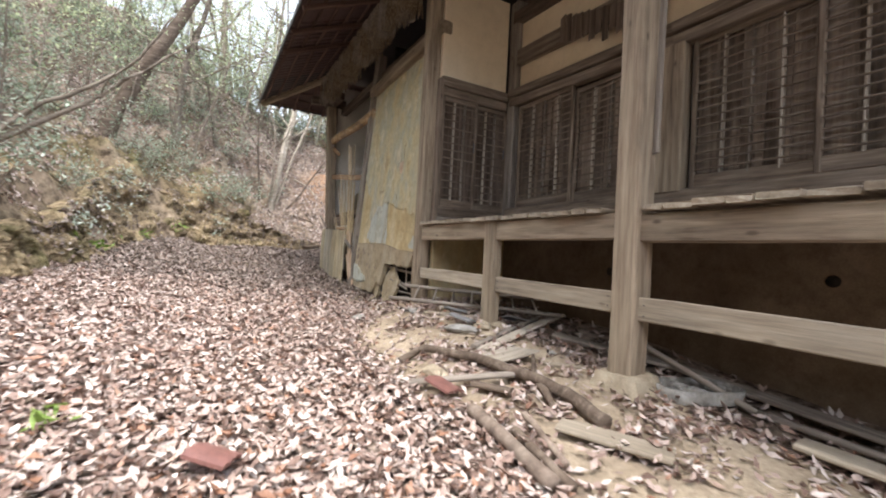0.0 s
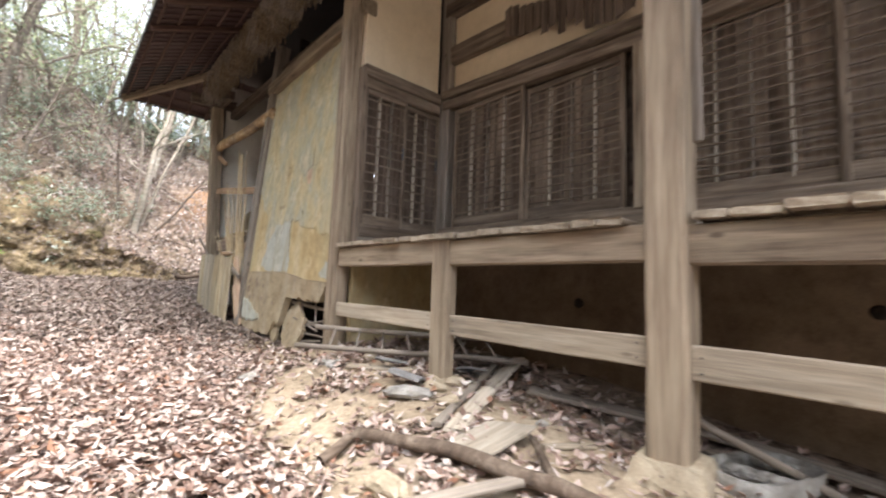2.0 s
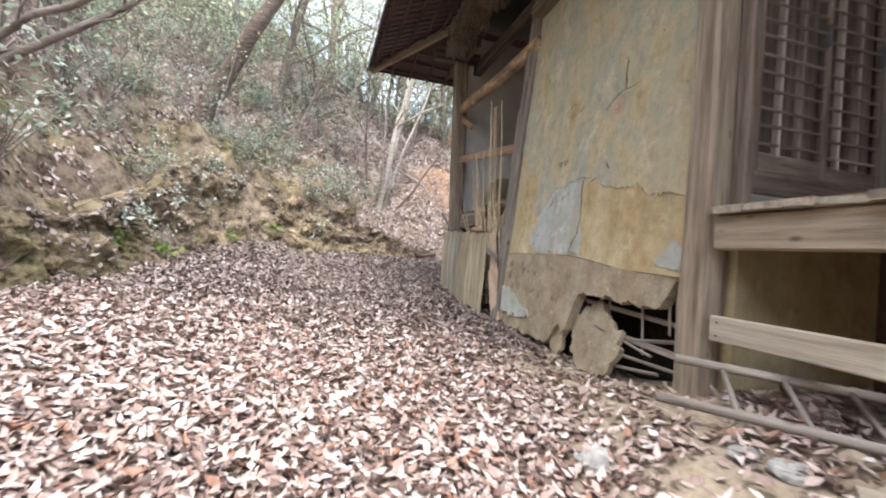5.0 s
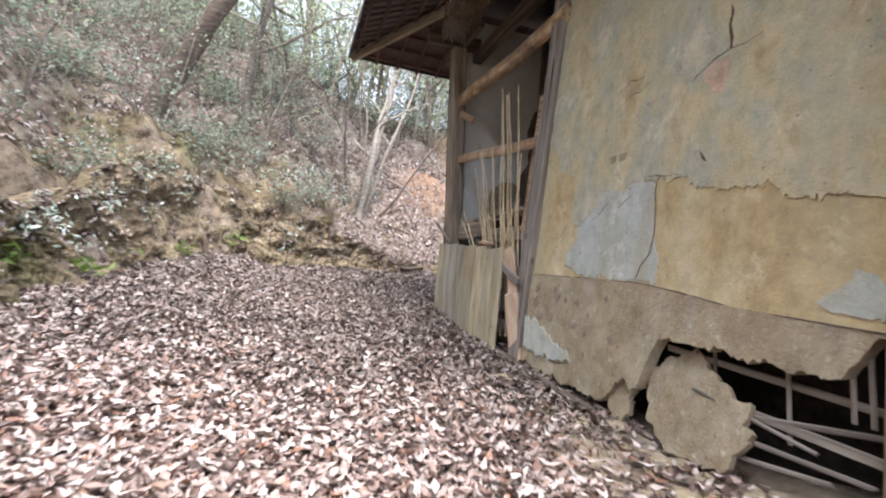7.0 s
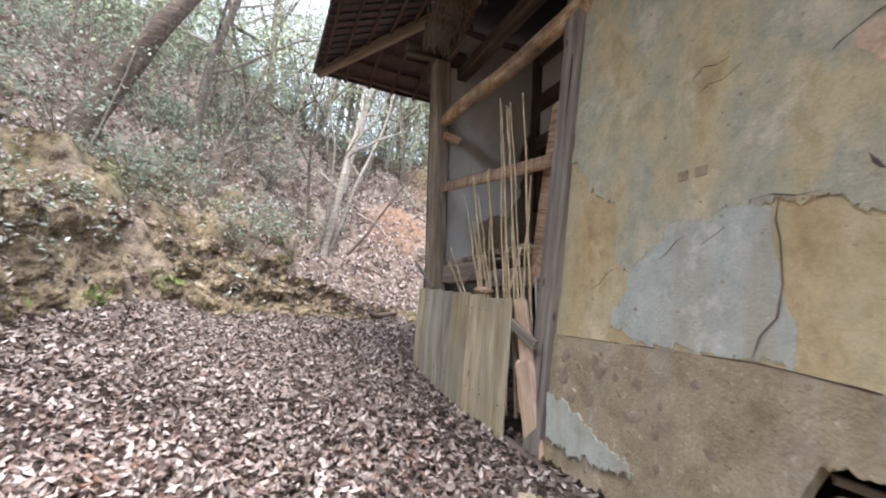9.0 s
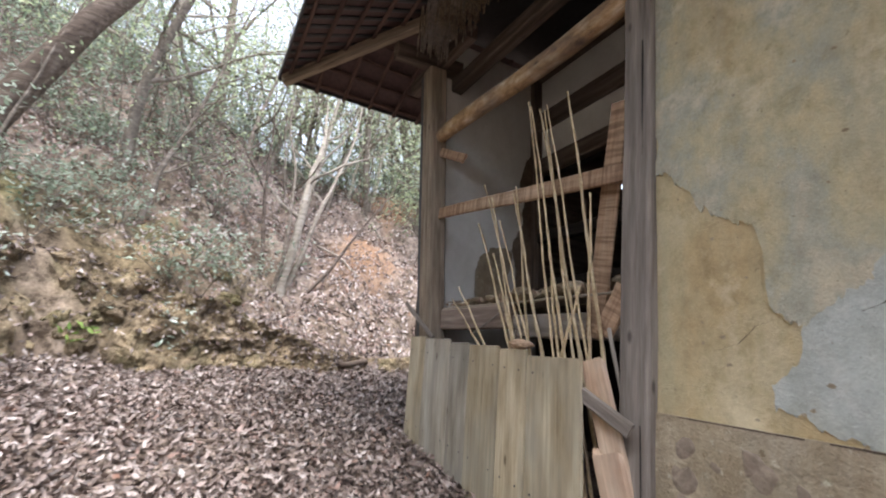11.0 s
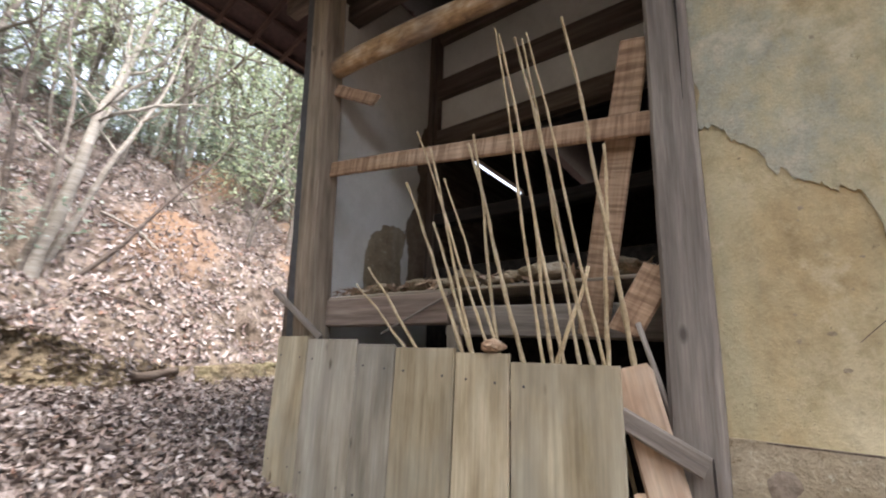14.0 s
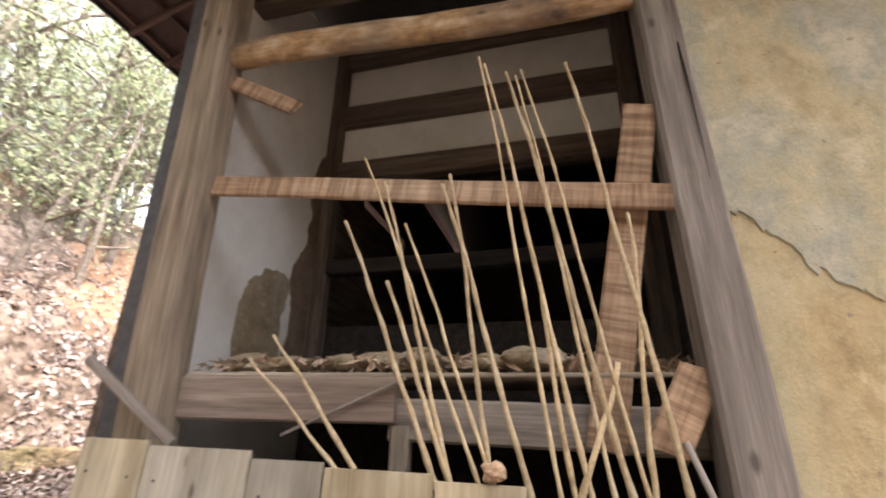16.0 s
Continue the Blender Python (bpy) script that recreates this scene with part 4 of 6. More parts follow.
def crack(pts, owner=COAT, label="thin dark crack in the plaster"):
    """A crack: a narrow dark groove line lying on the wall face."""
    verts, faces = [], []
    for i, (u, z, w) in enumerate(pts):
        x = front(u, z, 0)[0] - 0.0165
        verts += [(x, u - w, z + w * 0.3), (x - 0.003, u, z), (x, u + w, z - w * 0.3)]
        if i:
            a = 3 * i
            faces += [(a - 3, a - 2, a + 1, a), (a - 2, a - 1, a + 2, a + 1)]
    return put("crack", mesh_of("crack", verts, faces), M_DARK, owner, None, label)


crack([(0.93, 2.86, 0.002), (0.915, 2.8, 0.010), (0.925, 2.72, 0.008), (0.90, 2.62, 0.012), (0.90, 2.55, 0.006), (1.0, 2.53, 0.014), (1.13, 2.47, 0.010), (1.16, 2.44, 0.002)])
crack([(1.37, 1.80, 0.002), (1.38, 1.7, 0.006), (1.36, 1.6, 0.004), (1.35, 1.4, 0.004), (1.37, 1.25, 0.007), (1.44, 1.16, 0.006), (1.47, 1.06, 0.002)], PATCH)
crack([(1.5, 1.82, 0.002), (1.40, 1.83, 0.007), (1.30, 1.80, 0.005), (1.2, 1.80, 0.002)])
crack([(1.84, 2.64, 0.002), (1.78, 2.69, 0.006), (1.70, 2.66, 0.004), (1.62, 2.67, 0.001)])
crack([(1.75, 1.62, 0.002), (1.68, 1.66, 0.007), (1.62, 1.70, 0.002)], PATCH)
crack([(1.02, 2.53, 0.003), (0.9, 2.55, 0.006), (0.8, 2.54, 0.004), (0.7, 2.56, 0.001)])
crack([(2.05, 1.55, 0.002), (1.98, 1.58, 0.006), (1.9, 1.66, 0.004), (1.85, 1.68, 0.001)], PATCH)
crack([(1.82, 2.52, 0.001), (1.74, 2.56, 0.006), (1.66, 2.55, 0.005), (1.56, 2.6, 0.002)])
crack([(1.04, 1.92, 0.001), (1.02, 1.88, 0.010), (1.0, 1.85, 0.006), (0.98, 1.84, 0.001)])
crack([(2.62, 1.38, 0.001), (2.5, 1.42, 0.003), (2.42, 1.5, 0.003), (2.36, 1.52, 0.001)])
for u, w in ((1.885, 0.033), (1.77, 0.036)):
    slab("scar", front(u, 2.05, 0)[0] - 0.018, front(u, 2.05, 0)[0] - 0.006, u - w, u + w, 2.015, 2.075, M_FOOTCLAY, COAT, "small square chipped hole")
rnd = random.Random(31)
chips = thing("plaster_chips", (0, 1.5, 2), "small scattered chips and nail holes in the plaster", "chip", kind="stuff")
cv, cf = [], []
for i in range(240):
    u, z, r = rnd.uniform(0.15, 2.8), rnd.uniform(0.95, 3.9), 0.003 + 0.013 * rnd.random() ** 3
    x = front(u, z, 0)[0] - 0.0125
    b0 = len(cv)
    for j in range(6):
        a = j * math.pi / 3
        cv.append((x, u + r * math.cos(a) * rnd.uniform(0.6, 1.3), z + r * 0.8 * math.sin(a) * rnd.uniform(0.6, 1.3)))
    cf.append(tuple(range(b0, b0 + 6)))
put("chip", mesh_of("chip", cv, cf), M_FOOTCLAY, chips)

rnd = random.Random(52)
M_BEDSTONE = earthy("purplish_bed_stone", ((0.3, (0.20, 0.155, 0.12)), (0.5, (0.28, 0.225, 0.17)), (0.7, (0.36, 0.295, 0.225))), 5, (0.3, 0.24, 0.17), 0.5, 0.006)
stones = []
for v in range(3):
    bm = bmesh.new()
    bmesh.ops.create_icosphere(bm, subdivisions=2, radius=0.5)
    for q in bm.verts:
        q.co *= 1 + 0.3 * noise.noise(q.co * 2.2 + Vector((v * 5.0, 1, 0)))
        q.co.x *= 0.28
    me = bpy.data.meshes.new("bed_stone")
    bm.to_mesh(me)
    bm.free()
    me.materials.append(M_BEDSTONE)
    stones.append(me)
for i in range(46):
    u = 2.84 - 1.3 * rnd.random() ** 1.6
    z = rnd.uniform(0.32, 0.92)
    size = rnd.uniform(0.05, 0.13) * (1 if u > 2.3 else 0.7)
    put("bed_stone", stones[i % 3], M_BEDSTONE, FOOT, pose(foot(u, z, 0)[0] + 0.008, u, z, rnd.uniform(0, 360)) @ Matrix.Diagonal((size, size * 1.2, size, 1)))

# what the fallen plaster left open: black slab for the unlit void, laths, hanging shard
tagged(slab("wall_void", 0.35, 0.45, 0.0, 2.9, -0.1, 1.2, M_GLOOM), kind="structure")
lathing = thing("broken_lathing", (0.1, 0.7, 0.4), "loose broken laths and sticks behind the fallen plaster", "lath")
for a, b, w in (((0.05, 0.02, 0.46), (-0.02, 1.05, 0.30), 0.03), ((0.04, 0.02, 0.34), (0.0, 0.9, 0.40), 0.05), ((0.06, 0.05, 0.55), (0.03, 1.22, 0.62), 0.04), ((0.0, 0.25, 0.18), (-0.08, 0.85, 0.12), 0.025),
                ((0.0, 0.1, 0.24), (-0.06, 0.7, 0.25), 0.025), ((-0.02, 0.3, 0.3), (-0.05, 0.95, 0.42), 0.02)):
    timber("lath", a, b, 0.02, w, M_GREY, lathing, seg=4, ragged=0.03)
for u in (0.06, 0.12, 0.19, 0.45, 0.86, 0.98):
    timber("reed", (0.03, u, 0.28 + 0.2 * (u < 0.3)), (0.02, u + 0.02, 0.86 - 0.15 * (u > 0.3)), 0.022, 0.014, M_GREY, lathing, seg=2, up=(1, 0, 0))


def shard(name, pts, place, thick, mat, label):
    """A broken plate of plaster with an uneven outline."""
    rim = []
    n = len(pts)
    for i in range(n):
        a, b = Vector(pts[i]), Vector(pts[(i + 1) % n])
        for s in range(6):
            p = a.lerp(b, s / 6)
            rim.append(p + Vector((fbm(p.x * 3, p.y * 3, 5), fbm(p.y * 3, p.x * 3, 5, 4, 2))) * 0.04)
    m = len(rim)
    verts = [(0, p.x, p.y) for p in rim] + [(thick, p.x * 0.97, p.y * 0.97) for p in rim]
    faces = [tuple(range(m)), tuple(reversed(range(m, 2 * m)))] + [(i, m + i, m + (i + 1) % m, (i + 1) % m) for i in range(m)]
    return tagged(put(name, mesh_of(name, verts, faces), mat, None, place), label, "plaster")


shard("plaster_shard", ((-0.36, 0.22), (-0.30, 0.38), (-0.1, 0.46), (0.10, 0.60), (0.30, 0.50), (0.42, 0.40), (0.38, 0.10), (0.10, -0.06), (-0.24, 0.0)), pose(-0.13, 0.92, 0.06, 0, 14, -4), 0.05, M_FOOTCLAY, "large fallen slab of clay plaster leaning at the wall")
shard("plaster_shard", ((-0.12, 0.3), (0.05, 0.34), (0.12, 0.08), (-0.02, 0.0), (-0.1, 0.1)), pose(-0.11, 1.52, 0.03, 0, 10, 0), 0.04, M_FOOTCLAY, "narrow broken piece of plaster hanging at the wall foot")

# open bay: panel of planks, rails, log, floor, inside walls
nail_mesh = timber_mesh(0.008, 0.014, 0.014, round_=True, seg=1)
panel = thing("plank_panel", (-0.06, 4.6, 0.3), "leaning panel of yellowed vertical planks across the bay", "panel")
planks = {}
edges = [5.93, 5.52, 4.95, 4.60, 4.14, 3.80, 3.27]
rnd = random.Random(3)
for a, b in zip(edges, edges[1:]):
    ym = (a + b) / 2
    f = (5.93 - ym) / 2.66
    xt, xb = -0.095 - 0.13 * f, -0.11 - 0.16 * f
    zt = 1.455 - 0.15 * f + rnd.uniform(-0.012, 0.012)
    planks[(b, a)] = timber("plank", (xb, ym, 0.12), (xt, ym, zt), 0.024, a - b - 0.008, M_PLANKGREY if 4.6 < ym < 5.6 else M_PLANK, panel, up=(-0.06, -1, 0), seg=8, wob=0.004, bevel=0.004)
nails = [(ym, z) for ym in (5.86, 5.6, 5.44, 5.04, 4.88, 4.68, 4.52, 4.22, 4.06, 3.88, 3.72, 3.36) for z in (1.30, 0.55)]
for ym, z in nails:
    f = (5.93 - ym) / 2.66
    put("nail", nail_mesh, M_DARKIRON, next(q for (lo, hi), q in planks.items() if lo <= ym <= hi), pose(-0.095 - 0.13 * f - 0.016 - 0.03 * f * (1.4 - z) - (1.4 - z) * 0.012, ym, z - 0.12 * f))
tagged(timber("cross_rail", (0.02, 5.62, 2.85), (0.03, 3.07, 2.50), 0.03, 0.13, M_LATH, None, seg=10), "orange saw-marked rail nailed across the open bay", "rail")
tagged(timber("stub_lath", (0.0, 5.64, 3.62), (0.05, 5.16, 3.37), 0.025, 0.11, M_LATH, None, ragged=0.06), "short broken lath sticking out from the end post", "lath")
tagged(timber("brace_board", (0.10, 3.17, 3.07), (0.14, 3.50, 1.45), 0.03, 0.16, M_LATH, None, up=(0, 1, 0)), "upright orange brace board inside the bay", "board")
tagged(timber("brace_board", (0.02, 3.13, 1.76), (-0.01, 3.30, 1.46), 0.03, 0.15, M_LATH, None, up=(0, 1, 0), ragged=0.04), "short tilted orange board beside the wall post", "board")
tagged(timber("purlin_log", (0.0, 5.86, 3.84), (0.15, 2.86, 3.88), 0.17, 0.2, M_LOG, None, round_=True, wob=0.02), "mottled round log beam over the open bay", "log")
tagged(timber("loose_stick", (-0.16, 5.98, 1.80), (-0.1, 5.42, 1.42), 0.035, 0.05, M_GREY, None), "loose grey stick leaning on the panel corner", "stick")
tagged(timber("wall_top_beam", (0.17, 3.0, 4.36), (0.17, -0.22, 4.44), 0.2, 0.2, M_POST, None, wob=0.01, bevel=0.02), "weathered brown beam on top of the plaster wall", "beam")
tagged(timber("loose_stick", (0.09, 4.98, 1.47), (0.09, 4.36, 1.73), 0.012, 0.016, M_GREY, None, seg=8, wob=0.006), "thin bent stick leaning on the floor beam", "stick")
floor_bay = thing("bay_floor", (0.8, 4.4, 1.7), "raised floor of the bay with a plank front", "floor")
tagged(timber("floor_beam", (0.16, 4.42, 1.635), (0.16, 5.64, 1.635), 0.1, 0.22, M_FLOORBEAM, None), "pale plank beam under the bay floor edge", "beam")
tagged(timber("floor_beam", (0.20, 3.07, 1.52), (0.20, 4.46, 1.55), 0.09, 0.19, M_GREY, None), "grey beam under the bay floor edge", "beam")
tagged(timber("floor_stud", (0.18, 4.40, 0.4), (0.18, 4.40, 1.52), 0.09, 0.09, M_RAIL, None, up=(0, 1, 0)), "short pale stud under the bay floor", "stud")
for i in range(8):
    timber("floor_board", (0.2 + i * 0.18, 3.07, 1.745), (0.2 + i * 0.18, 5.62, 1.745), 0.175, 0.025, M_RAIL, floor_bay, seg=5)
tagged(slab("wall_end_inner", 0.12, 1.7, 5.86, 5.93, 0.2, 5.4, M_WHITE), kind="structure")
for k, (xa, xb, za, zb) in enumerate(((0.0, 2.85, 0.0, 5.4), (2.85, 4.5, 0.0, 4.10), (2.85, 4.5, 4.22, 5.4), (4.5, 9.0, 0.0, 5.4))):
    tagged(slab("wall_end_outer_%d" % (k + 1), xa, xb, 6.0, 6.06, za, zb, M_DARK, bevel=0.001), kind="structure")
# walls behind the bay, coloured black for the unlit room
tagged(slab("wall_bay_back", 1.74, 1.82, 2.5, 5.9, 3.75, 5.6, M_GLOOM), kind="structure")
tagged(slab("wall_bay_back_low", 1.74, 1.82, 2.5, 5.9, 0.0, 2.3, M_GLOOM), kind="structure")
for k, (za, zb) in enumerate(((4.68, 5.2), (3.98, 4.41))):
    tagged(slab("wall_bay_infill_%d" % (k + 1), 1.66, 1.73, 2.95, 5.72, za, zb, M_WHITE), kind="structure")
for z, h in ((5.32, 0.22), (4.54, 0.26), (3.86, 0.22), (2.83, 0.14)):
    tagged(timber("back_beam", (1.65, 2.7, z), (1.65, 5.84, z), 0.14, h, M_DARK if z > 3 else M_GLOOM, None), "dark beam across the back wall of the bay", "beam", "back beams of the bay")
tagged(timber("back_post", (1.64, 5.8, 1.75), (1.64, 5.8, 5.4), 0.16, 0.14, M_DARK, None, up=(1, 0, 0)), "dark post in the back corner of the bay", "post")
tagged(timber("back_post", (1.64, 2.86, 1.75), (1.64, 2.86, 5.4), 0.18, 0.18, M_DARK, None, up=(1, 0, 0)), "dark post at the back of the bay", "post")
tagged(slab("wall_bay_side", 0.5, 1.72, 2.72, 2.80, 0.0, 5.4, M_GLOOM), kind="structure")
shard("bare_clay_patch", ((-0.28, -0.55), (0.28, -0.55), (0.30, 0.0), (0.20, 0.2), (0.05, 0.31), (-0.16, 0.35), (-0.30, 0.3), (-0.22, 0.0)), pose(0.97, 5.848, 2.30, 0, 0, 90), 0.02, M_FOOTCLAY, "brown bare clay where white plaster fell off")
# flat plate, the hollow's shade painted as its dark colour
shard("dark_clay_patch", ((-0.2, -0.6), (0.2, -0.6), (0.14, 0.0), (0.22, 0.3), (0.12, 0.5), (0.04, 0.62), (0.0, 1.0), (0.1, 1.2), (-0.02, 1.6), (-0.2, 1.7)), pose(1.46, 5.842, 2.38, 0, 0, 90), 0.02, M_SUBWALL, "flat dark patch painted for the hollow where white plaster broke away")

# roof
EX, EY, EZ, SL = -1.73, 7.57, 5.08, 0.42


def roof_z(x, y):
    return EZ + SL * min(x - EX, EY - y)


def roof_plate(name, pts, mat, thick):
    n = len(pts)
    verts = [Vector((x, y, roof_z(x, y))) for x, y in pts]
    verts += [v + Vector((0, 0, thick)) for v in verts]
    faces = [tuple(reversed(range(n))), tuple(range(n, 2 * n))] + [(i, (i + 1) % n, n + (i + 1) % n, n + i) for i in range(n)]
    return tagged(put(name, mesh_of(name, [tuple(v) for v in verts], faces), mat), kind="structure")


roof_plate("roof_front", ((EX, EY), (EX, -11), (3.5, -11), (3.5, EY - 5.21)), M_IRON, 0.05)
# unseen eave beyond x 2.4 cut back so sky shows through the wall slit
roof_plate("roof_end", ((EX, EY), (3.5, EY - 5.21), (9.2, EY - 5.21), (9.2, EY - 0.33), (2.4, EY - 0.33), (2.4, EY)), M_IRON, 0.05)
frame_ = thing("roof_timbers", (EX, EY, EZ), "red-brown rafters and battens under the roof", "rafter")
for i in range(7):
    x = EX + 0.12 + i * 0.3
    timber("batten", (x, -10.9, roof_z(x, -5) - 0.045), (x, EY - (x - EX) - 0.05, roof_z(x, -5) - 0.045), 0.05, 0.035, M_ROOFWOOD, frame_, seg=12, wob=0.006)
for i in range(7):
    y = EY - 0.12 - i * 0.3
    timber("batten", (EX + (EY - y) + 0.05, y, roof_z(3, y) - 0.045), (2.38 if i < 1 else 8.9, y, roof_z(3, y) - 0.045), 0.05, 0.035, M_ROOFWOOD, frame_, seg=8)
for i in range(13):
    y = 6.6 - i * 1.0
    xs = EX + 0.05
    timber("rafter", (xs, y, roof_z(xs, -5) - 0.1), (2.6, y, roof_z(2.6, -5) - 0.1), 0.07, 0.08, M_ROOFWOOD, frame_, seg=4) if y < 4.5 else None
for i in range(10):
    x = -1.2 + i * 0.42
    timber("rafter", (x, EY - 0.05, roof_z(9, EY - 0.05) - 0.1), (x, EY - 0.05 - min(2.2, x - EX), roof_z(9, EY - 0.05 - min(2.2, x - EX)) - 0.1), 0.05, 0.06, M_ROOFWOOD, frame_, seg=3)
for i in range(26):
    y = EY - 0.32 - i * 0.19
    x1 = min(EX + EY - y, 0.2)
    timber("rib", (EX + 0.03, y, roof_z(EX + 0.03, y) - 0.012), (x1, y, roof_z(x1, y - 3) - 0.012), 0.07, 0.03, M_DARKIRON if i < 9 else M_IRON, frame_, seg=4, wob=0.008, round_=True)
timber("hip_rafter", (EX + 0.06, EY - 0.06, EZ - 0.06), (0.9, EY - 2.61, roof_z(0.9, EY - 2.61) - 0.12), 0.12, 0.15, M_POST, frame_, seg=8)
tagged(timber("eave_board", (EX, -11, EZ + 0.01), (EX, EY, EZ + 0.01), 0.03, 0.1, M_DARKIRON, None, seg=24, wob=0.008), "dark metal edge along the front eave", "eave")
tagged(timber("eave_board", (EX, EY, EZ + 0.01), (2.4, EY, EZ + 0.01), 0.03, 0.1, M_DARKIRON, None, seg=18, wob=0.008), "dark metal edge along the end eave", "eave")
tagged(timber("wall_plate", (0.36, -0.2, 4.72), (0.30, 6.0, 4.72), 0.16, 0.18, M_DARK, None), "dark wall plate above the open bay", "beam")
# flat dark slab added in place of the sloping roof's unlit underside
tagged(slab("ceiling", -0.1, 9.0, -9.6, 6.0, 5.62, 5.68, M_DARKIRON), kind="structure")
tagged(slab("wall_back", 9.0, 9.1, -9.6, 6.06, -1.5, 6.2, M_DARK), kind="structure")
tagged(slab("wall_far", 1.72, 9.0, -9.7, -9.6, -1.5, 6.2, M_DARK), kind="structure")

fringe = thing("thatch_fringe", (-0.25, 2.5, 4.7), "ragged hanging fringe of old thatch under the roof", "thatch", kind="stuff")
rnd = random.Random(8)
fv, ff = [], []
for i in range(1500):
    y = rnd.uniform(-0.4, 5.5)
    x = rnd.uniform(-0.45, -0.12)
    zt = 5.35 + 0.25 * (x + 0.4)
    clump = 0.5 + 0.5 * fbm(y, 0, 1.6, 3)
    L = rnd.uniform(0.35, 0.55) + 0.35 * clump
    dx, dy, w = rnd.uniform(-0.07, 0.05), rnd.uniform(-0.09, 0.09), rnd.uniform(0.006, 0.014)
    b0 = len(fv)
    fv += [(x, y - w, zt), (x, y + w, zt), (x + dx, y + dy + w * 0.6, zt - L), (x + dx + 0.006, y + dy - w * 0.6, zt - L), (x - 0.012, y, zt), (x + dx - 0.008, y + dy, zt - L)]
    ff += [(b0, b0 + 1, b0 + 2, b0 + 3), (b0 + 1, b0 + 4, b0 + 5, b0 + 2), (b0 + 4, b0, b0 + 3, b0 + 5)]
put("straw", mesh_of("straw", fv, ff), M_THATCH, fringe)

# carved bracket block on the end post, and the fallen pieces beside the panel
tagged(timber("bracket", (-0.62, 5.78, 4.86), (0.3, 5.78, 4.90), 0.15, 0.2, M_DARK, None), "dark carved bracket arm on the end post", "bracket")
tagged(timber("bracket", (-0.02, 6.5, 4.90), (-0.02, 5.0, 4.86), 0.14, 0.18, M_DARK, None), "dark carved bracket arm along the eave", "bracket")
tagged(timber("broken_board", (-0.13, 3.10, 0.62), (-0.17, 3.24, 1.30), 0.04, 0.16, M_PEACH, None, up=(-0.1, 1, 0), ragged=0.05), "pale orange broken board standing beside the panel", "board")
tagged(timber("loose_stick", (-0.03, 3.24, 1.50), (-0.10, 3.08, 0.98), 0.024, 0.024, M_GREY, None, round_=True), "thin grey broken cane in the gap beside the panel", "stick")
tagged(timber("broken_board", (-0.12, 3.02, 0.14), (-0.16, 3.16, 0.80), 0.05, 0.2, M_PEACH, None, up=(-0.1, 1, 0), ragged=0.08, bevel=0.02), "peach-coloured broken board leaning low beside the panel", "board")
tagged(timber("loose_stick", (-0.22, 3.29, 1.11), (-0.17, 3.00, 0.95), 0.03, 0.085, M_GREY, None), "short grey stick wedged beside the panel", "stick")
tagged(timber("door_jamb", (0.13, -0.22, 1.34), (0.13, -0.22, 3.6), 0.1, 0.08, M_LATT, None, up=(1, 0, 0)), "weathered jamb beside the lattice door", "jamb")
tagged(timber("post_crack", (-0.1415, 2.99, 0.55), (0.0615, 2.955, 3.4), 0.004, 0.007, M_GLOOM, None, up=(0, 1, 0), seg=30, wob=0.01), "long dark drying crack in the grey wall post", "crack")


# ---- bamboo canes in the bay ----
def bamboo(y0, z0, y1, z1, r):
    """A thin dry cane with swollen joints, from the panel's back up across the bay."""
    p0, p1 = Vector((-0.10, y0 - (y1 - y0) * 0.5, z0 - (z1 - z0) * 0.5)), Vector((-0.06, y1, z1))
    p0.x = -0.06
    L = (p1 - p0).length
    n = max(3, int(L / 0.19))
    path = []
    for i in range(n * 3 + 1):
        t = i / (n * 3)
        p = p0.lerp(p1, t) + Vector((0.012 * fbm(t * 3, y0, 1), 0.02 * fbm(t * 2, y1, 1) , 0))
        path.append((p, r * (1.0 - 0.45 * t) * (1.22 if i % 3 == 0 else 0.97)))
    root = thing("bamboo_cane", p0, "thin dry straw-coloured bamboo cane standing in the bay", "bamboo", "bamboo canes")
    put("cane", tube_mesh([path], 7), M_BAMBOO, root)
    return root


CANES = ((4.69, 1.44, 5.10, 1.81), (4.57, 1.43, 4.99, 1.92), (4.20, 1.41, 4.67, 2.49), (4.01, 1.38, 4.60, 2.86), (4.12, 1.39, 4.48, 2.70), (4.13, 1.39, 4.43, 2.16),
         (3.95, 1.38, 4.35, 2.45), (3.95, 1.38, 4.12, 2.70), (3.82, 1.38, 4.16, 2.65), (3.69, 1.34, 3.97, 3.42), (3.58, 1.33, 3.94, 3.36), (3.44, 1.32, 3.83, 3.28),
         (3.38, 1.31, 3.75, 3.28), (3.64, 1.35, 3.77, 2.38), (3.25, 1.34, 3.52, 3.28), (3.50, 1.33, 3.78, 3.25), (3.36, 1.5, 3.33, 2.41), (3.6, 1.33, 3.44, 1.78))
for i, c in enumerate(CANES):
    bamboo(*c, 0.0105 + 0.0022 * ((i * 7) % 3))

# straw, clay crumbs and splinters on the bay floor
rng = np.random.default_rng(4)
n = 2600
pos = np.stack([rng.uniform(0.12, 1.5, n), rng.uniform(3.1, 5.6, n), np.full(n, 1.77)], 1)
heap = 0.02 + 0.10 * np.clip(1 - abs(pos[:, 0] - 0.55) / 0.7, 0, 1) * (0.5 + 0.5 * np.sin(pos[:, 1] * 5) ** 2)
pos[:, 2] += heap * rng.random(n)
nr = np.stack([rng.normal(0, 0.5, n), rng.normal(0, 0.5, n), np.ones(n)], 1)
rub = thing("floor_rubble", (0.8, 4.4, 1.76), "crumbled clay, straw and splinters heaped on the bay floor", "rubble", kind="stuff")
put("splinter", leaves_mesh(pos, nr, rng.uniform(0.04, 0.16, n), rng, 0.22, 0.1), M_PEACH, rub)


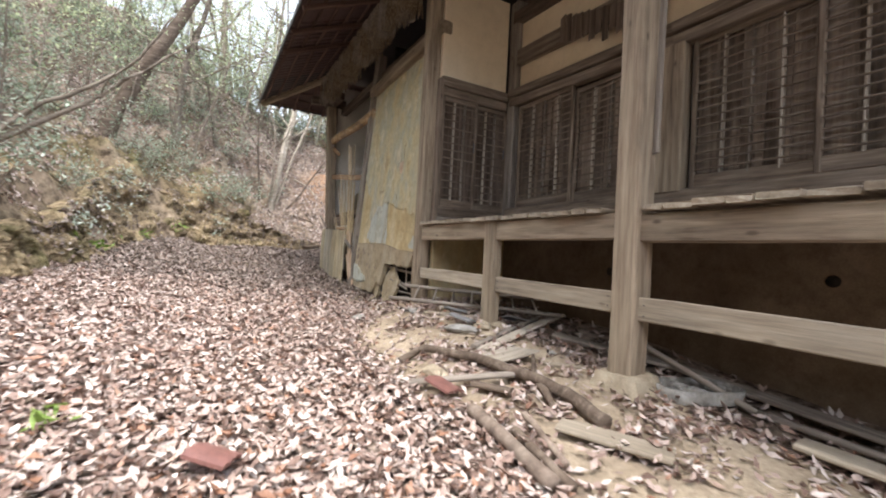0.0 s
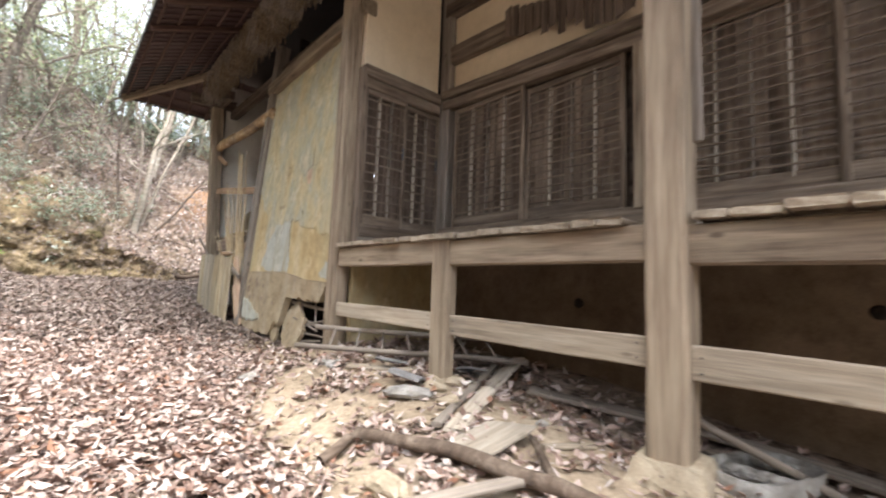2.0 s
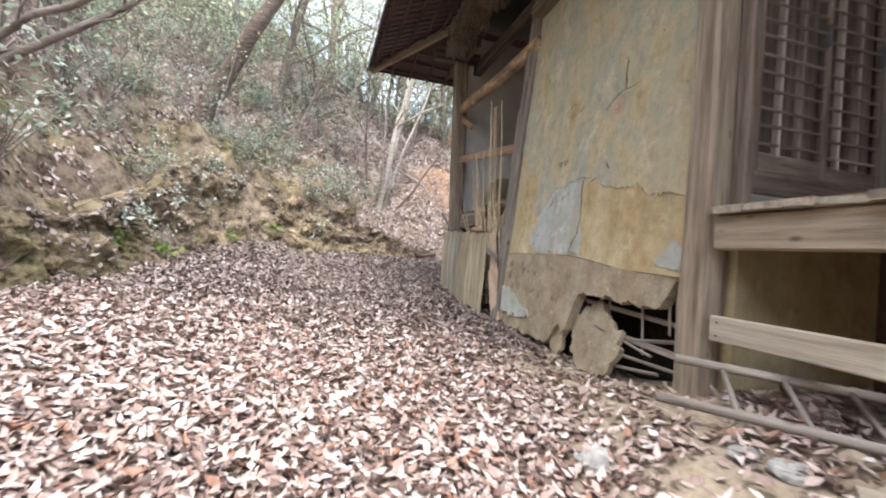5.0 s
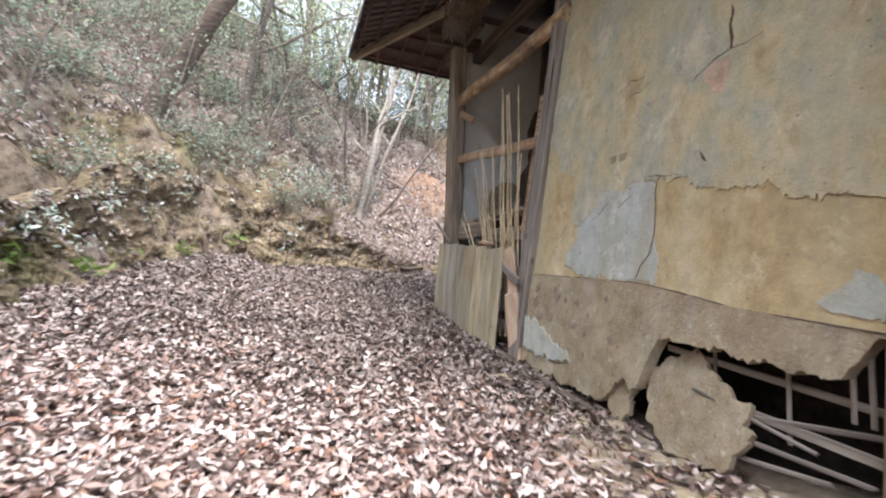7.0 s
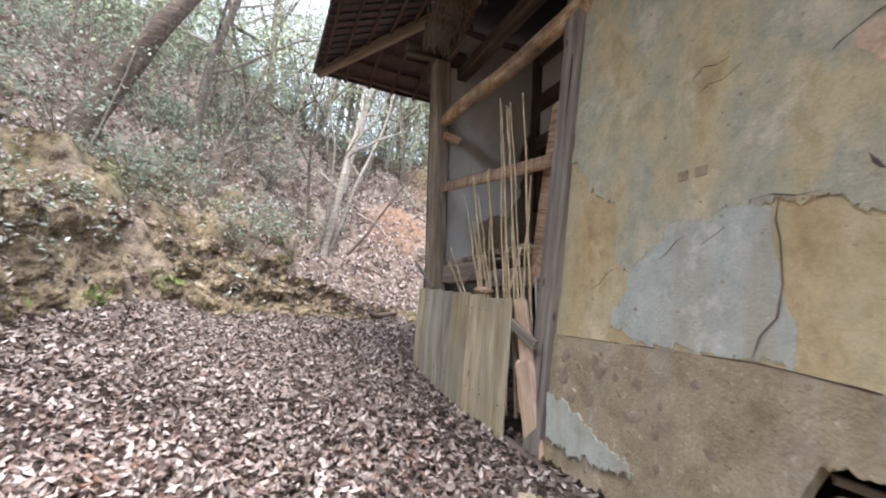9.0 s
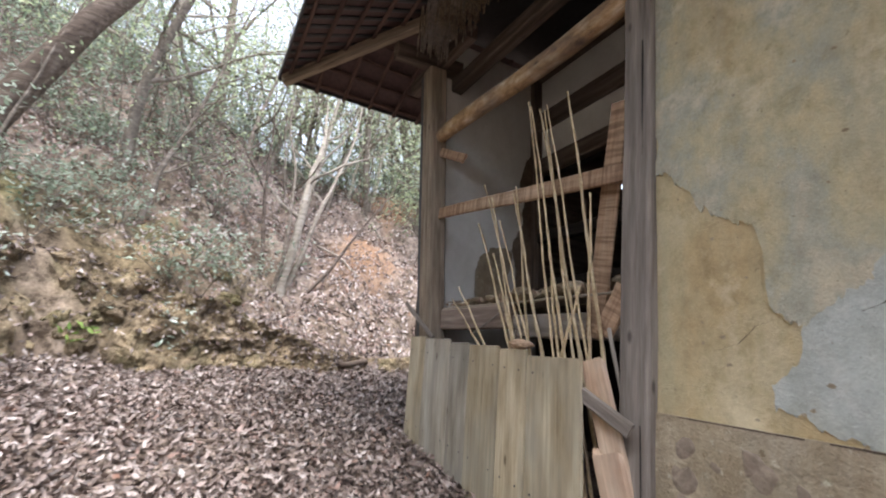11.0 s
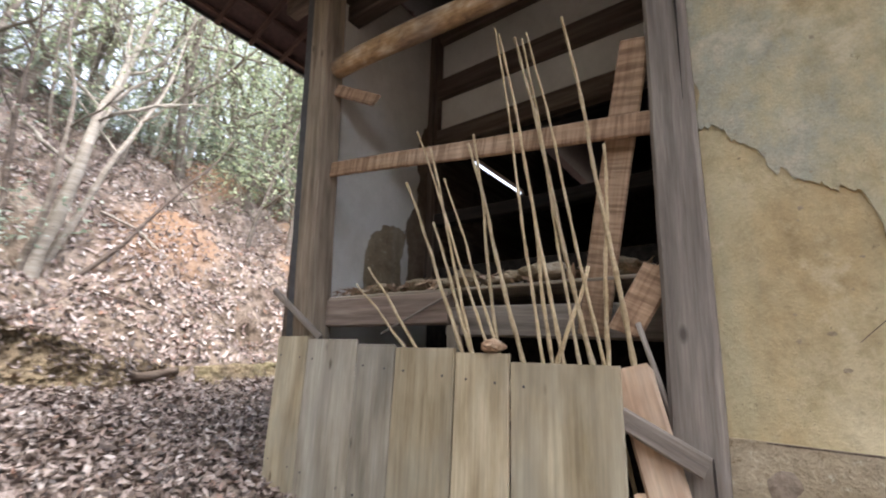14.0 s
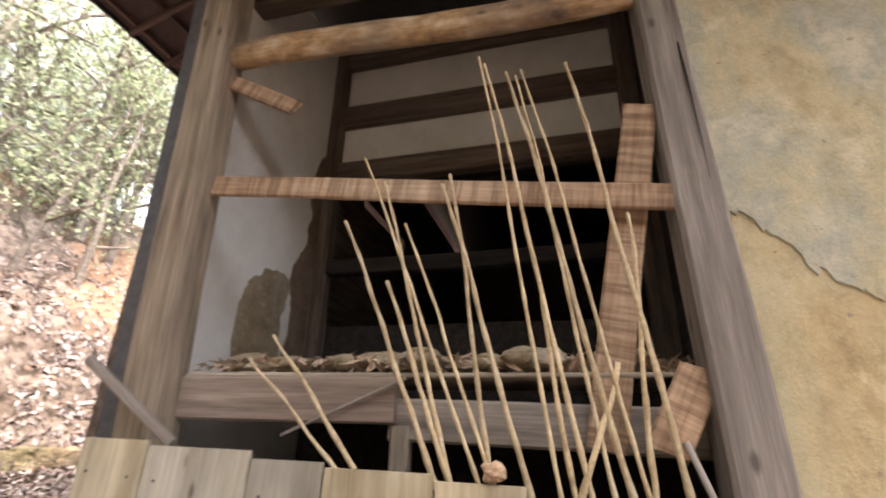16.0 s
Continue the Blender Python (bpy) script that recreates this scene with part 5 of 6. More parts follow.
def lump(name, at, size, mat, label, cat, seed, flat=0.7):
    """A broken lump of clay or stone."""
    bm = bmesh.new()
    bmesh.ops.create_icosphere(bm, subdivisions=3, radius=0.5)
    for v in bm.verts:
        k = 1 + 0.35 * noise.noise(v.co * 2.3 + Vector((seed, 0, 0))) + 0.22 * noise.noise(v.co * 6.0 + Vector((seed, 3, 0)))
        v.co = Vector((v.co.x * k * size[0], v.co.y * k * size[1], v.co.z * k * size[2]))
    me = bpy.data.meshes.new(name)
    bm.to_mesh(me)
    bm.free()
    return tagged(put(name, me, mat, None, pose(*at, 0, 0, seed * 37)), label, cat)


rnd = random.Random(21)
for i in range(90):
    s = 0.06 + 0.2 * rnd.random() ** 2
    lump("clay_lump", (rnd.uniform(0.16, 1.1), rnd.uniform(3.2, 5.6), 1.78 + s * 0.25), (s, s * 1.2, s * 0.55), M_FOOTCLAY if i % 3 else M_STONE, "crumbled lump of clay plaster on the bay floor", "clay", i + 1.0)
lump("clay_lump", (-0.15, 3.92, 1.385), (0.08, 0.2, 0.07), M_LATH, "orange clay lump caught on top of the panel", "clay", 90.0)

# ---- clutter beside the veranda ----
lad = thing("ladder", (0, -0.6, 0.2), "grey wooden ladder lying aslant under the veranda edge", "ladder")
A0, A1 = Vector((-0.61, -0.41, 0.25)), Vector((0.83, -2.30, 0.23))
B0, B1 = Vector((-0.28, -0.19, 0.40)), Vector((1.10, -2.01, 0.38))
for a, b in ((A0, A1), (B0, B1)):
    timber("side_rail", a, b, 0.045, 0.055, M_GREY, lad, round_=True, wob=0.006)
for i in range(7):
    t = 0.16 + i * 0.12
    timber("rung", A0.lerp(A1, t), B0.lerp(B1, t - 0.05), 0.03, 0.03, M_GREY, lad, round_=True)


def ground_board(p0, p1, w, h, mat, label, name="loose_board", cat="board", dz=0.0, **kw):
    a = Vector((p0[0], p0[1], gz(*p0[:2]) + h / 2 + dz + (p0[2] if len(p0) > 2 else 0)))
    b = Vector((p1[0], p1[1], gz(*p1[:2]) + h / 2 + dz + (p1[2] if len(p1) > 2 else 0)))
    return tagged(timber(name, a, b, w, h, mat, None, **kw), label, cat)


ground_board((-0.68, -2.88, 0.03), (1.2, -1.9, 0.05), 0.13, 0.03, M_PALE, "pale grey plank lying aslant toward the short post", ragged=0.03)
ground_board((-0.70, -2.75, 0.03), (0.7, -2.0, 0.05), 0.07, 0.035, M_GREY, "narrow grey board lying beside a pale plank")
ground_board((-0.38, -3.08, 0.03), (-0.84, -3.10, 0.02), 0.30, 0.02, M_PALE, "broken pale sheet of board on the soil", dz=0.03, ragged=0.16)
ground_board((-0.02, -3.42), (-0.34, -3.28), 0.06, 0.03, M_RAIL, "short pale batten among debris")
ground_board((-1.03, -4.22, 0.04), (-0.71, -4.73, 0.04), 0.2, 0.028, M_RAIL, "short broad pale plank on the bare soil", ragged=0.04)
ground_board((0.24, -4.90, 0.05), (0.30, -5.6, 0.05), 0.2, 0.04, M_RAIL, "dark-edged board end lying on the soil")
ground_board((0.34, -3.70, 0.30), (0.56, -4.52, 0.02), 0.05, 0.05, M_GREY, "thin grey pole leaning under the veranda", "loose_pole", "pole", round_=True)
ground_board((0.60, -4.40), (0.75, -6.6), 0.06, 0.05, M_GREY, "long grey pole lying under the veranda", "loose_pole", "pole", round_=True)
ground_board((0.95, -3.6, 0.04), (0.95, -6.4, 0.02), 0.2, 0.03, M_GREY, "grey plank lying under the veranda")
ground_board((0.45, -2.6, 0.02), (1.0, -3.7, 0.03), 0.22, 0.03, M_GREY, "weathered plank under the veranda deck")
ground_board((-1.52, -3.12, 0.04), (-0.81, -3.49, 0.05), 0.08, 0.035, M_GREY, "split grey batten among the leaves")
ground_board((-1.12, -3.40, 0.04), (-0.98, -3.68, 0.04), 0.09, 0.03, M_STICK, "dark bark strip among the leaves")
ground_board((-0.45, -1.25, 0.01), (-0.05, -1.75, 0.02), 0.13, 0.03, M_RAIL, "small pale board beside the ladder")
ground_board((0.2, -1.95, 0.01), (0.62, -2.2, 0.02), 0.26, 0.025, M_GREY, "broad flat board behind the short post", ragged=0.06)


def branch(pts, r0, r1, label, mat=M_STICK, twigs=()):
    root = thing("fallen_branch", pts[0], label, "branch")
    fine = []
    for a, b in zip(pts, pts[1:]):
        for s in range(4):
            fine.append(Vector(a).lerp(Vector(b), s / 4))
    fine.append(Vector(pts[-1]))
    n = len(fine)
    path = [(p + Vector((0.02 * fbm(i * 0.4, r0, 1), 0.02 * fbm(i * 0.4, 3, 1), 0.012 * fbm(i * 0.5, 7, 1))), (r0 + (r1 - r0) * i / n) * (1 + 0.15 * fbm(i, 1, 0.7))) for i, p in enumerate(fine)]
    put("limb", tube_mesh([path], 9), mat, root)
    for a, b, r in twigs:
        put("twig", tube_mesh([[(Vector(a), r), (Vector(a).lerp(Vector(b), 0.5) + Vector((0, 0, 0.02)), r * 0.8), (Vector(b), r * 0.5)]], 6), mat, root)
    return root


def gp(x, y, dz):
    return (x, y, gz(x, y) + dz)


branch([gp(-1.34, -2.51, 0.03), gp(-1.08, -2.47, 0.08), gp(-0.89, -3.02, 0.075), gp(-0.75, -3.64, 0.08), gp(-0.74, -3.98, 0.07), gp(-0.77, -4.33, 0.05)], 0.034, 0.048, "thick crooked grey-brown branch fallen on the ground",
       twigs=((gp(-0.72, -3.62, 0.06), gp(-0.42, -3.25, 0.08), 0.026), (gp(-0.75, -3.72, 0.05), gp(-0.9, -4.02, 0.03), 0.036)))
branch([gp(-1.39, -3.80, 0.06), gp(-1.43, -4.15, 0.07), gp(-1.49, -4.66, 0.06)], 0.045, 0.04, "short brown cut log lying among leaves", M_FLOORBEAM)
branch([gp(-1.32, -4.14, 0.055), gp(-1.36, -4.35, 0.06), gp(-1.41, -4.7, 0.05)], 0.03, 0.026, "dark rough stick lying beside the log")
branch([gp(-1.13, -4.0, 0.05), gp(-1.31, -4.55, 0.06)], 0.022, 0.018, "thin reddish stick on the soil", M_FLOORBEAM)
lump("stone", (-1.22, -2.98, gz(-1.22, -2.98) + 0.03), (0.26, 0.17, 0.12), M_STONE, "flat pale stone lying by the fallen branch", "stone", 61.0)
lump("stone", (-0.5, -2.2, gz(-0.5, -2.2) + 0.02), (0.34, 0.26, 0.09), M_GREYSTONE, "flat pale slab of stone on the soil", "stone", 62.0)


def tile_piece(x, y, w, l, rot, mat, label):
    """A curved piece of roof tile."""
    verts, faces = [], []
    n = 8
    for k, t in enumerate((0, 0.018)):
        for j in range(2):
            for i in range(n + 1):
                a = -0.6 + 1.2 * i / n
                verts.append((w * math.sin(a), (j - 0.5) * l * (1 - 0.12 * fbm(i, j, 0.7)), w * 0.5 * math.cos(a) - w * 0.4 + t))
    k = n + 1
    for i in range(n):
        faces += [(i, i + 1, k + i + 1, k + i)[::-1], (2 * k + i, 2 * k + i + 1, 3 * k + i + 1, 3 * k + i), (i, i + 1, 2 * k + i + 1, 2 * k + i), (k + i, 3 * k + i, 3 * k + i + 1, k + i + 1)]
    faces += [(0, 2 * k, 3 * k, k), (n, k + n, 3 * k + n, 2 * k + n)]
    return tagged(put("roof_tile", mesh_of("roof_tile", verts, faces), mat, None, pose(x, y, gz(x, y) + 0.08, 12, 8, rot)), label, "tile")


tile_piece(-0.42, -2.08, 0.17, 0.26, 30, M_TILE, "grey curved roof tile lying beside the short post")
tile_piece(-0.2, -1.55, 0.14, 0.26, 80, M_TILE, "grey roof tile fragment near the ladder")
tile_piece(0.28, -2.1, 0.16, 0.28, 110, M_TILE, "grey roof tile half under the veranda")
tile_piece(-1.36, -3.38, 0.17, 0.24, 20, M_REDTILE, "reddish-brown glazed shard among the leaves")
tile_piece(-2.86, -3.88, 0.17, 0.2, 60, M_REDTILE, "reddish-brown glazed shard sunk in the leaves")
rnd = random.Random(77)
for i in range(20):
    x, y = rnd.uniform(-1.2, 0.3), rnd.uniform(-4.6, 0.2)
    s = rnd.uniform(0.05, 0.17)
    lump("stone", (x, y, gz(x, y) + s * 0.12), (s, s * 1.3, s * 0.6), M_STONE if i % 2 else M_GREYSTONE, "rough stone half sunk in the soil by the house", "stone", 100.0 + i)

# a shallow tray with stones beside the base stone
TX, TY = 0.42, -4.17
tr = thing("trough", (TX, TY, gz(TX, TY)), "shallow grey tray with rounded corners holding stones and leaves", "tray")
ring, n = [], 32
for rr, zz in ((0.93, 0.0), (1.0, 0.10), (0.94, 0.105), (0.88, 0.02)):
    row = []
    for i in range(n):
        c, q = math.cos(2 * math.pi * i / n), math.sin(2 * math.pi * i / n)
        u, v = 0.33 * rr * math.copysign(abs(c) ** 0.55, c), 0.20 * rr * math.copysign(abs(q) ** 0.55, q)
        row.append((TX + u * 0.94 + v * 0.34, TY - u * 0.34 + v * 0.94, gz(TX, TY) + 0.02 + zz))
    ring.append(row)
tv = [q for r in ring for q in r]
tf = [(k * n + i, k * n + (i + 1) % n, (k + 1) * n + (i + 1) % n, (k + 1) * n + i) for k in range(3) for i in range(n)] + [tuple(3 * n + i for i in range(n))]
put("rim", mesh_of("rim", tv, tf, True), M_GREYSTONE, tr)
for i in range(11):
    lump("stone", (TX + 0.2 * math.cos(i * 2.1), TY + 0.11 * math.sin(i * 1.7), gz(TX, TY) + 0.09), (0.09, 0.11, 0.07), M_GREYSTONE, "grey stone lying in the tray", "stone", 200.0 + i)

# ---- fallen leaves ----
rng = np.random.default_rng(12)


def scatter(n, x0, x1, y0, y1, keep, size, lift, tilt, name, label, mat=M_LITTER, aspect=0.42, thick=0.05):
    x, y = rng.uniform(x0, x1, n), rng.uniform(y0, y1, n)
    ok = np.array([rng.random() < keep(a, b) for a, b in zip(x, y)])
    x, y = x[ok], y[ok]
    z = on_ground(x, y) + lift + rng.random(len(x)) ** 1.5 * thick
    e = 0.06
    nx = -(on_ground(x + e, y) - on_ground(x - e, y)) / (2 * e)
    ny = -(on_ground(x, y + e) - on_ground(x, y - e)) / (2 * e)
    flat = rng.random(len(x)) * 2.2 + 0.5 > np.hypot(nx, ny)
    x, y, z, nx, ny = x[flat], y[flat], z[flat], nx[flat], ny[flat]
    nr = np.stack([nx + rng.normal(0, tilt, len(x)), ny + rng.normal(0, tilt, len(x)), np.ones(len(x))], 1)
    pos = np.stack([x, y, z], 1)
    me = leaves_mesh(pos, nr, rng.uniform(*size, len(x)), rng, aspect)
    root = thing(name, (0, 0, 0), label, "leaves", kind="stuff")
    put("leaf", me, mat, root)


def keep_path(x, y):
    if x > 0.0 and -0.2 < y < 6.1:
        return 0
    if bank_dist(x, y) > 0.25:
        return 0
    return 1 - 0.9 * bare(x, y)


def keep_bank(x, y):
    d = bank_dist(x, y)
    if d < 0.3 or (x > -0.2 and y < 7.6):
        return 0
    steep = smooth(8.6, 7.0, x + y) * smooth(0.0, 0.5, d) * smooth(1.0, 0.6, d - 0.25 * bank_height(x, y) + 0.4 * fbm(x, y, 0.6))
    return (1 - 0.9 * steep) * (1 - 0.6 * smooth(8.8, 6.8, x + y) * smooth(1.5, 3.0, x + y) * smooth(3.2, 1.4, d + 0.8 * fbm(x, y, 0.6))) * (1 - 0.65 * smooth(0.5, 2.2, x) * smooth(1.2, 2.5, d)) * (0.55 + 0.45 * smooth(-0.4, 0.3, fbm(x, y, 0.7, 3, 2.0)))


# share of litter that takes the darker leaf colour painted for shade
darkened = lambda x, y: smooth(0.6, 4.4, y + 0.5 * x + 1.2 + 0.8 * fbm(x, y, 0.8))
scatter(105000, -5.6, 0.3, -7.2, 5.0, lambda x, y: keep_path(x, y) * (1 - darkened(x, y)), (0.05, 0.105), 0.004, 0.34, "leaf_litter", "thick carpet of dry pinkish-brown fallen leaves")
scatter(52000, -5.6, 0.3, -0.5, 5.0, lambda x, y: keep_path(x, y) * darkened(x, y), (0.05, 0.10), 0.004, 0.45, "leaf_litter", "grey-brown fallen leaves beside the house, shade in their colour", M_SHADELITTER)
scatter(40000, -6.5, 3.0, 5.0, 10.5, keep_path, (0.055, 0.11), 0.004, 0.45, "leaf_litter", "grey-brown fallen leaves beyond the house, shade in their colour", M_SHADELITTER)
scatter(3500, 0.0, 1.5, -7.0, -0.2, lambda x, y: 0.8 - 0.5 * x, (0.07, 0.12), 0.004, 0.5, "leaf_litter", "dry leaves blown under the veranda")
scatter(95000, -11, 7, 2.0, 20, keep_bank, (0.08, 0.15), 0.005, 0.5, "leaf_litter", "dry leaves lying on the wooded slope")
scatter(52000, -7, 5, 8.0, 16, keep_bank, (0.07, 0.13), 0.008, 0.55, "leaf_litter", "thick grey-brown leaves on the slope behind the house", M_SHADELITTER)
scatter(16000, -10, -4.6, -4, 3, keep_bank, (0.10, 0.17), 0.005, 0.5, "leaf_litter", "dry leaves lying on the side bank")


# ---- trees and shrubs ----
def grow(seed, height, r0, lean=(0, 0), forks=5, first=0.35, wander=0.25, spread=0.6):
    """Trunk and limbs as tapered paths, and the tips where leaves sit."""
    rnd = random.Random(seed)
    n = 14
    trunk, tips = [], []
    p = Vector((0, 0, -0.25))
    d = Vector((lean[0], lean[1], 1)).normalized()
    for i in range(n + 1):
        trunk.append((p.copy(), max(0.006, r0 * (1.25 if i == 0 else 1) * (1 - 0.82 * i / n))))
        d = (d + Vector((rnd.gauss(0, 1), rnd.gauss(0, 1), 0.15)) * wander * 0.22).normalized()
        p = p + d * height / n
    paths = [trunk]
    for k in range(forks):
        t = first + (0.97 - first) * (k + rnd.random()) / forks
        i = min(n - 1, int(t * n))
        q, r = trunk[i][0].copy(), trunk[i][1] * 0.62
        a = rnd.random() * 6.28
        dd = Vector((math.cos(a), math.sin(a), rnd.uniform(0.3, 1.1))).normalized()
        L = height * rnd.uniform(0.18, 0.36) * spread / 0.6
        path = [(q.copy(), r)]
        for s in range(7):
            dd = (dd + Vector((rnd.gauss(0, 1), rnd.gauss(0, 1), rnd.gauss(0.1, 0.6))) * wander * 0.6).normalized()
            q = q + dd * L / 7
            path.append((q.copy(), max(0.004, r * (1 - 0.12 * (s + 1)))))
            if s > 1:
                tips.append(q.copy())
            if s in (2, 4):
                e = (dd + Vector((rnd.gauss(0, 1), rnd.gauss(0, 1), rnd.gauss(0.2, 0.7)))).normalized()
                q2, sub = q.copy(), [(q.copy(), max(0.004, r * 0.4))]
                for u in range(4):
                    e = (e + Vector((rnd.gauss(0, 1), rnd.gauss(0, 1), rnd.gauss(0, 0.5))) * 0.25).normalized()
                    q2 = q2 + e * L / 11
                    sub.append((q2.copy(), max(0.003, r * 0.3 * (1 - 0.2 * u))))
                    tips.append(q2.copy())
                paths.append(sub)
        paths.append(path)
    tips.append(trunk[-1][0])
    return paths, tips


def tree(seed, height, r0, at, lean=(0, 0), forks=6, first=0.35, leaves=900, leaf=(0.07, 0.13), bark=M_BARK, leafmat=M_CANOPY, label="", cloud=0.45, name="tree", group="woodland trees", wander=0.25, spread=0.6):
    paths, tips = grow(seed, height, r0, lean, forks, first, wander, spread)
    root = thing(name, (0, 0, 0), label, "tree", group)
    tr = put("trunk", tube_mesh([paths[0]], 10), bark, root)
    put("limb", tube_mesh(paths[1:], 5), bark, root)
    if leaves:
        g = np.random.default_rng(seed)
        c = np.array([tuple(t) for t in tips])
        pos = c[g.integers(0, len(c), leaves)] + g.normal(0, cloud, (leaves, 3)) * np.array([1, 1, 0.6])
        nr = np.stack([g.normal(0, 0.6, leaves), g.normal(0, 0.6, leaves), np.ones(leaves)], 1)
        put("crown", leaves_mesh(pos, nr, g.uniform(*leaf, leaves), g, 0.5, 0.15), leafmat, root)
    root.matrix_basis = Matrix.Translation((at[0], at[1], gz(*at[:2]))) @ pose(0, 0, 0, 0, 0, at[2] if len(at) > 2 else 0)
    return root


# trees that stand out
tree(101, 6.5, 0.11, (-0.85, 11.0), (0.12, 0.02), 6, 0.3, 260, (0.06, 0.1), M_BARKPALE, label="pale forked slender tree on the slope behind the house", name="slender_tree", wander=0.35)
tree(102, 5.0, 0.05, (-1.25, 10.9), (-0.12, 0), 4, 0.4, 60, (0.05, 0.09), M_DARK, label="thin dark sapling beside the pale tree", name="sapling", wander=0.35)
tree(103, 4.2, 0.045, (-0.55, 11.0), (0.75, 0.1), 4, 0.45, 80, (0.05, 0.09), M_DARK, label="thin dark sapling leaning out over the slope", name="sapling", wander=0.4)
tree(104, 6.2, 0.06, (-0.72, 11.15), (0.2, 0.05), 6, 0.35, 160, (0.06, 0.1), M_BARKPALE, label="thin pale stem rising beside the forked tree", name="slender_tree", wander=0.3)
tree(105, 5.6, 0.05, (-0.98, 10.95), (0.03, 0.02), 6, 0.35, 120, (0.06, 0.1), M_BARK, label="thin grey stem rising beside the forked tree", name="slender_tree", wander=0.4)
tree(106, 11, 0.27, (-5.8, 10.4), (0.32, 0.1), 6, 0.55, 700, (0.08, 0.14), M_STICK, label="stout brown tree trunk leaning high on the bank", name="stout_tree")


def stem_tree(stems, label):
    """A tree of a few long bowed stems given by their course, with side twigs."""
    x0, y0 = stems[0][0][0], stems[0][0][1]
    root = thing("leaning_tree", (x0, y0, gz(x0, y0)), label, "tree")
    rnd = random.Random(int(abs(x0) * 50))
    tips = []
    for pts in stems:
        pts = [(pts[0][0], pts[0][1], gz(pts[0][0], pts[0][1]) - 0.15)] + list(pts[1:])
        fine = [Vector(a).lerp(Vector(b), s / 5) for a, b in zip(pts, pts[1:]) for s in range(5)] + [Vector(pts[-1])]
        n = len(fine)
        path = [(p + Vector((fbm(i * 0.3, x0, 1), fbm(i * 0.3, 4, 1), fbm(i * 0.3, 8, 1))) * 0.04, 0.048 * (1 - 0.72 * i / n)) for i, p in enumerate(fine)]
        put("trunk", tube_mesh([path], 9), M_BARK, root)
        for k in range(6, n, 3):
            q, d, sub = path[k][0].copy(), Vector((rnd.gauss(0.4, 0.7), rnd.gauss(0, 0.7), rnd.gauss(0.5, 0.4))).normalized(), []
            for s in range(6):
                sub.append((q.copy(), path[k][1] * 0.45 * (1 - s / 7)))
                d = (d + Vector((rnd.gauss(0, 1), rnd.gauss(0, 1), rnd.gauss(0, 0.6))) * 0.25).normalized()
                q = q + d * 0.14
            tips.append(q)
            put("twig", tube_mesh([sub], 5), M_BARK, root)
    g = np.random.default_rng(5)
    c = np.array([tuple(t) for t in tips])
    m = 160
    pos = c[g.integers(0, len(c), m)] + g.normal(0, 0.16, (m, 3))
    put("crown", leaves_mesh(pos, np.stack([g.normal(0, 0.6, m), g.normal(0, 0.6, m), np.ones(m)], 1), g.uniform(0.05, 0.09, m), g, 0.45, 0.15), M_CANOPY, root)


stem_tree((((-6.3, 2.45), (-5.55, 2.5, 2.25), (-4.7, 2.55, 2.95), (-4.2, 2.6, 3.45), (-3.7, 2.65, 3.95), (-3.2, 2.8, 4.5)),
           ((-6.2, 2.3), (-5.7, 2.4, 2.2), (-5.15, 2.45, 2.85), (-4.5, 2.5, 3.3), (-4.0, 2.5, 3.85), (-3.6, 2.4, 4.6))), "bowed grey tree with two long stems leaning from the bank")

for k, (x, y, h, r, lx, pale) in enumerate(((-0.2, 16.8, 8, 0.1, 0.1, 0), (0.7, 17.6, 9, 0.12, 0.1, 0), (1.6, 16.4, 7, 0.08, -0.1, 0), (2.6, 17.2, 9, 0.12, 0.05, 0), (-1.6, 17.0, 8, 0.08, 0.1, 1), (3.6, 16.2, 8, 0.1, 0, 0), (1.2, 19.0, 9, 0.14, 0, 0), (-0.6, 19.5, 9, 0.1, 0, 0), (3.0, 19.4, 9, 0.12, 0, 0), (4.6, 18.0, 9, 0.1, 0, 1), (-2.4, 18.6, 9, 0.1, 0, 0), (2.1, 15.6, 6, 0.06, 0, 0), (-1.9, 12.4, 7, 0.07, 0.05, 0), (-0.3, 12.9, 8, 0.09, 0.25, 1), (0.5, 13.6, 7, 0.06, 0.2, 0), (-2.7, 11.9, 7, 0.075, -0.1, 0), (1.3, 14.3, 8, 0.07, 0.15, 1), (-3.5, 10.9, 6, 0.06, 0.15, 0), (0.1, 14.7, 9, 0.08, -0.1, 0), (-1.2, 14.0, 9, 0.1, 0.3, 0), (2.3, 14.8, 8, 0.07, 0.1, 1), (-0.9, 15.5, 9, 0.07, 0.1, 1))):
    tree(700 + k, h, r, (x, y), (lx, 0.05), 12, 0.16, 800, (0.06, 0.11), M_BARKPALE if pale else M_BARK, label="slender tree with sparse leaves on the slope", name="slender_tree", wander=0.3)

# darker, leafier trees above the end of the house
for k, (x, y, h, r) in enumerate(((3.3, 13.4, 8, 0.1), (4.3, 14.0, 9, 0.15), (5.3, 14.9, 9, 0.13), (3.7, 15.4, 9, 0.12), (6.2, 15.4, 10, 0.15), (5.0, 13.1, 8, 0.09), (7.0, 16.6, 10, 0.14), (4.8, 16.6, 9, 0.12), (6.4, 13.9, 9, 0.1), (2.9, 12.3, 6, 0.06), (8.0, 15.5, 10, 0.13), (3.9, 12.2, 7, 0.07))):
    tree(760 + k, h, r, (x, y), (0.08, 0.02), 12, 0.15, 1600, (0.08, 0.14), M_BARK, label="leafy woodland tree with a dark trunk above the house", cloud=0.5, wander=0.3)

# the woodland on the slopes: a few grown kinds, repeated
kinds = []
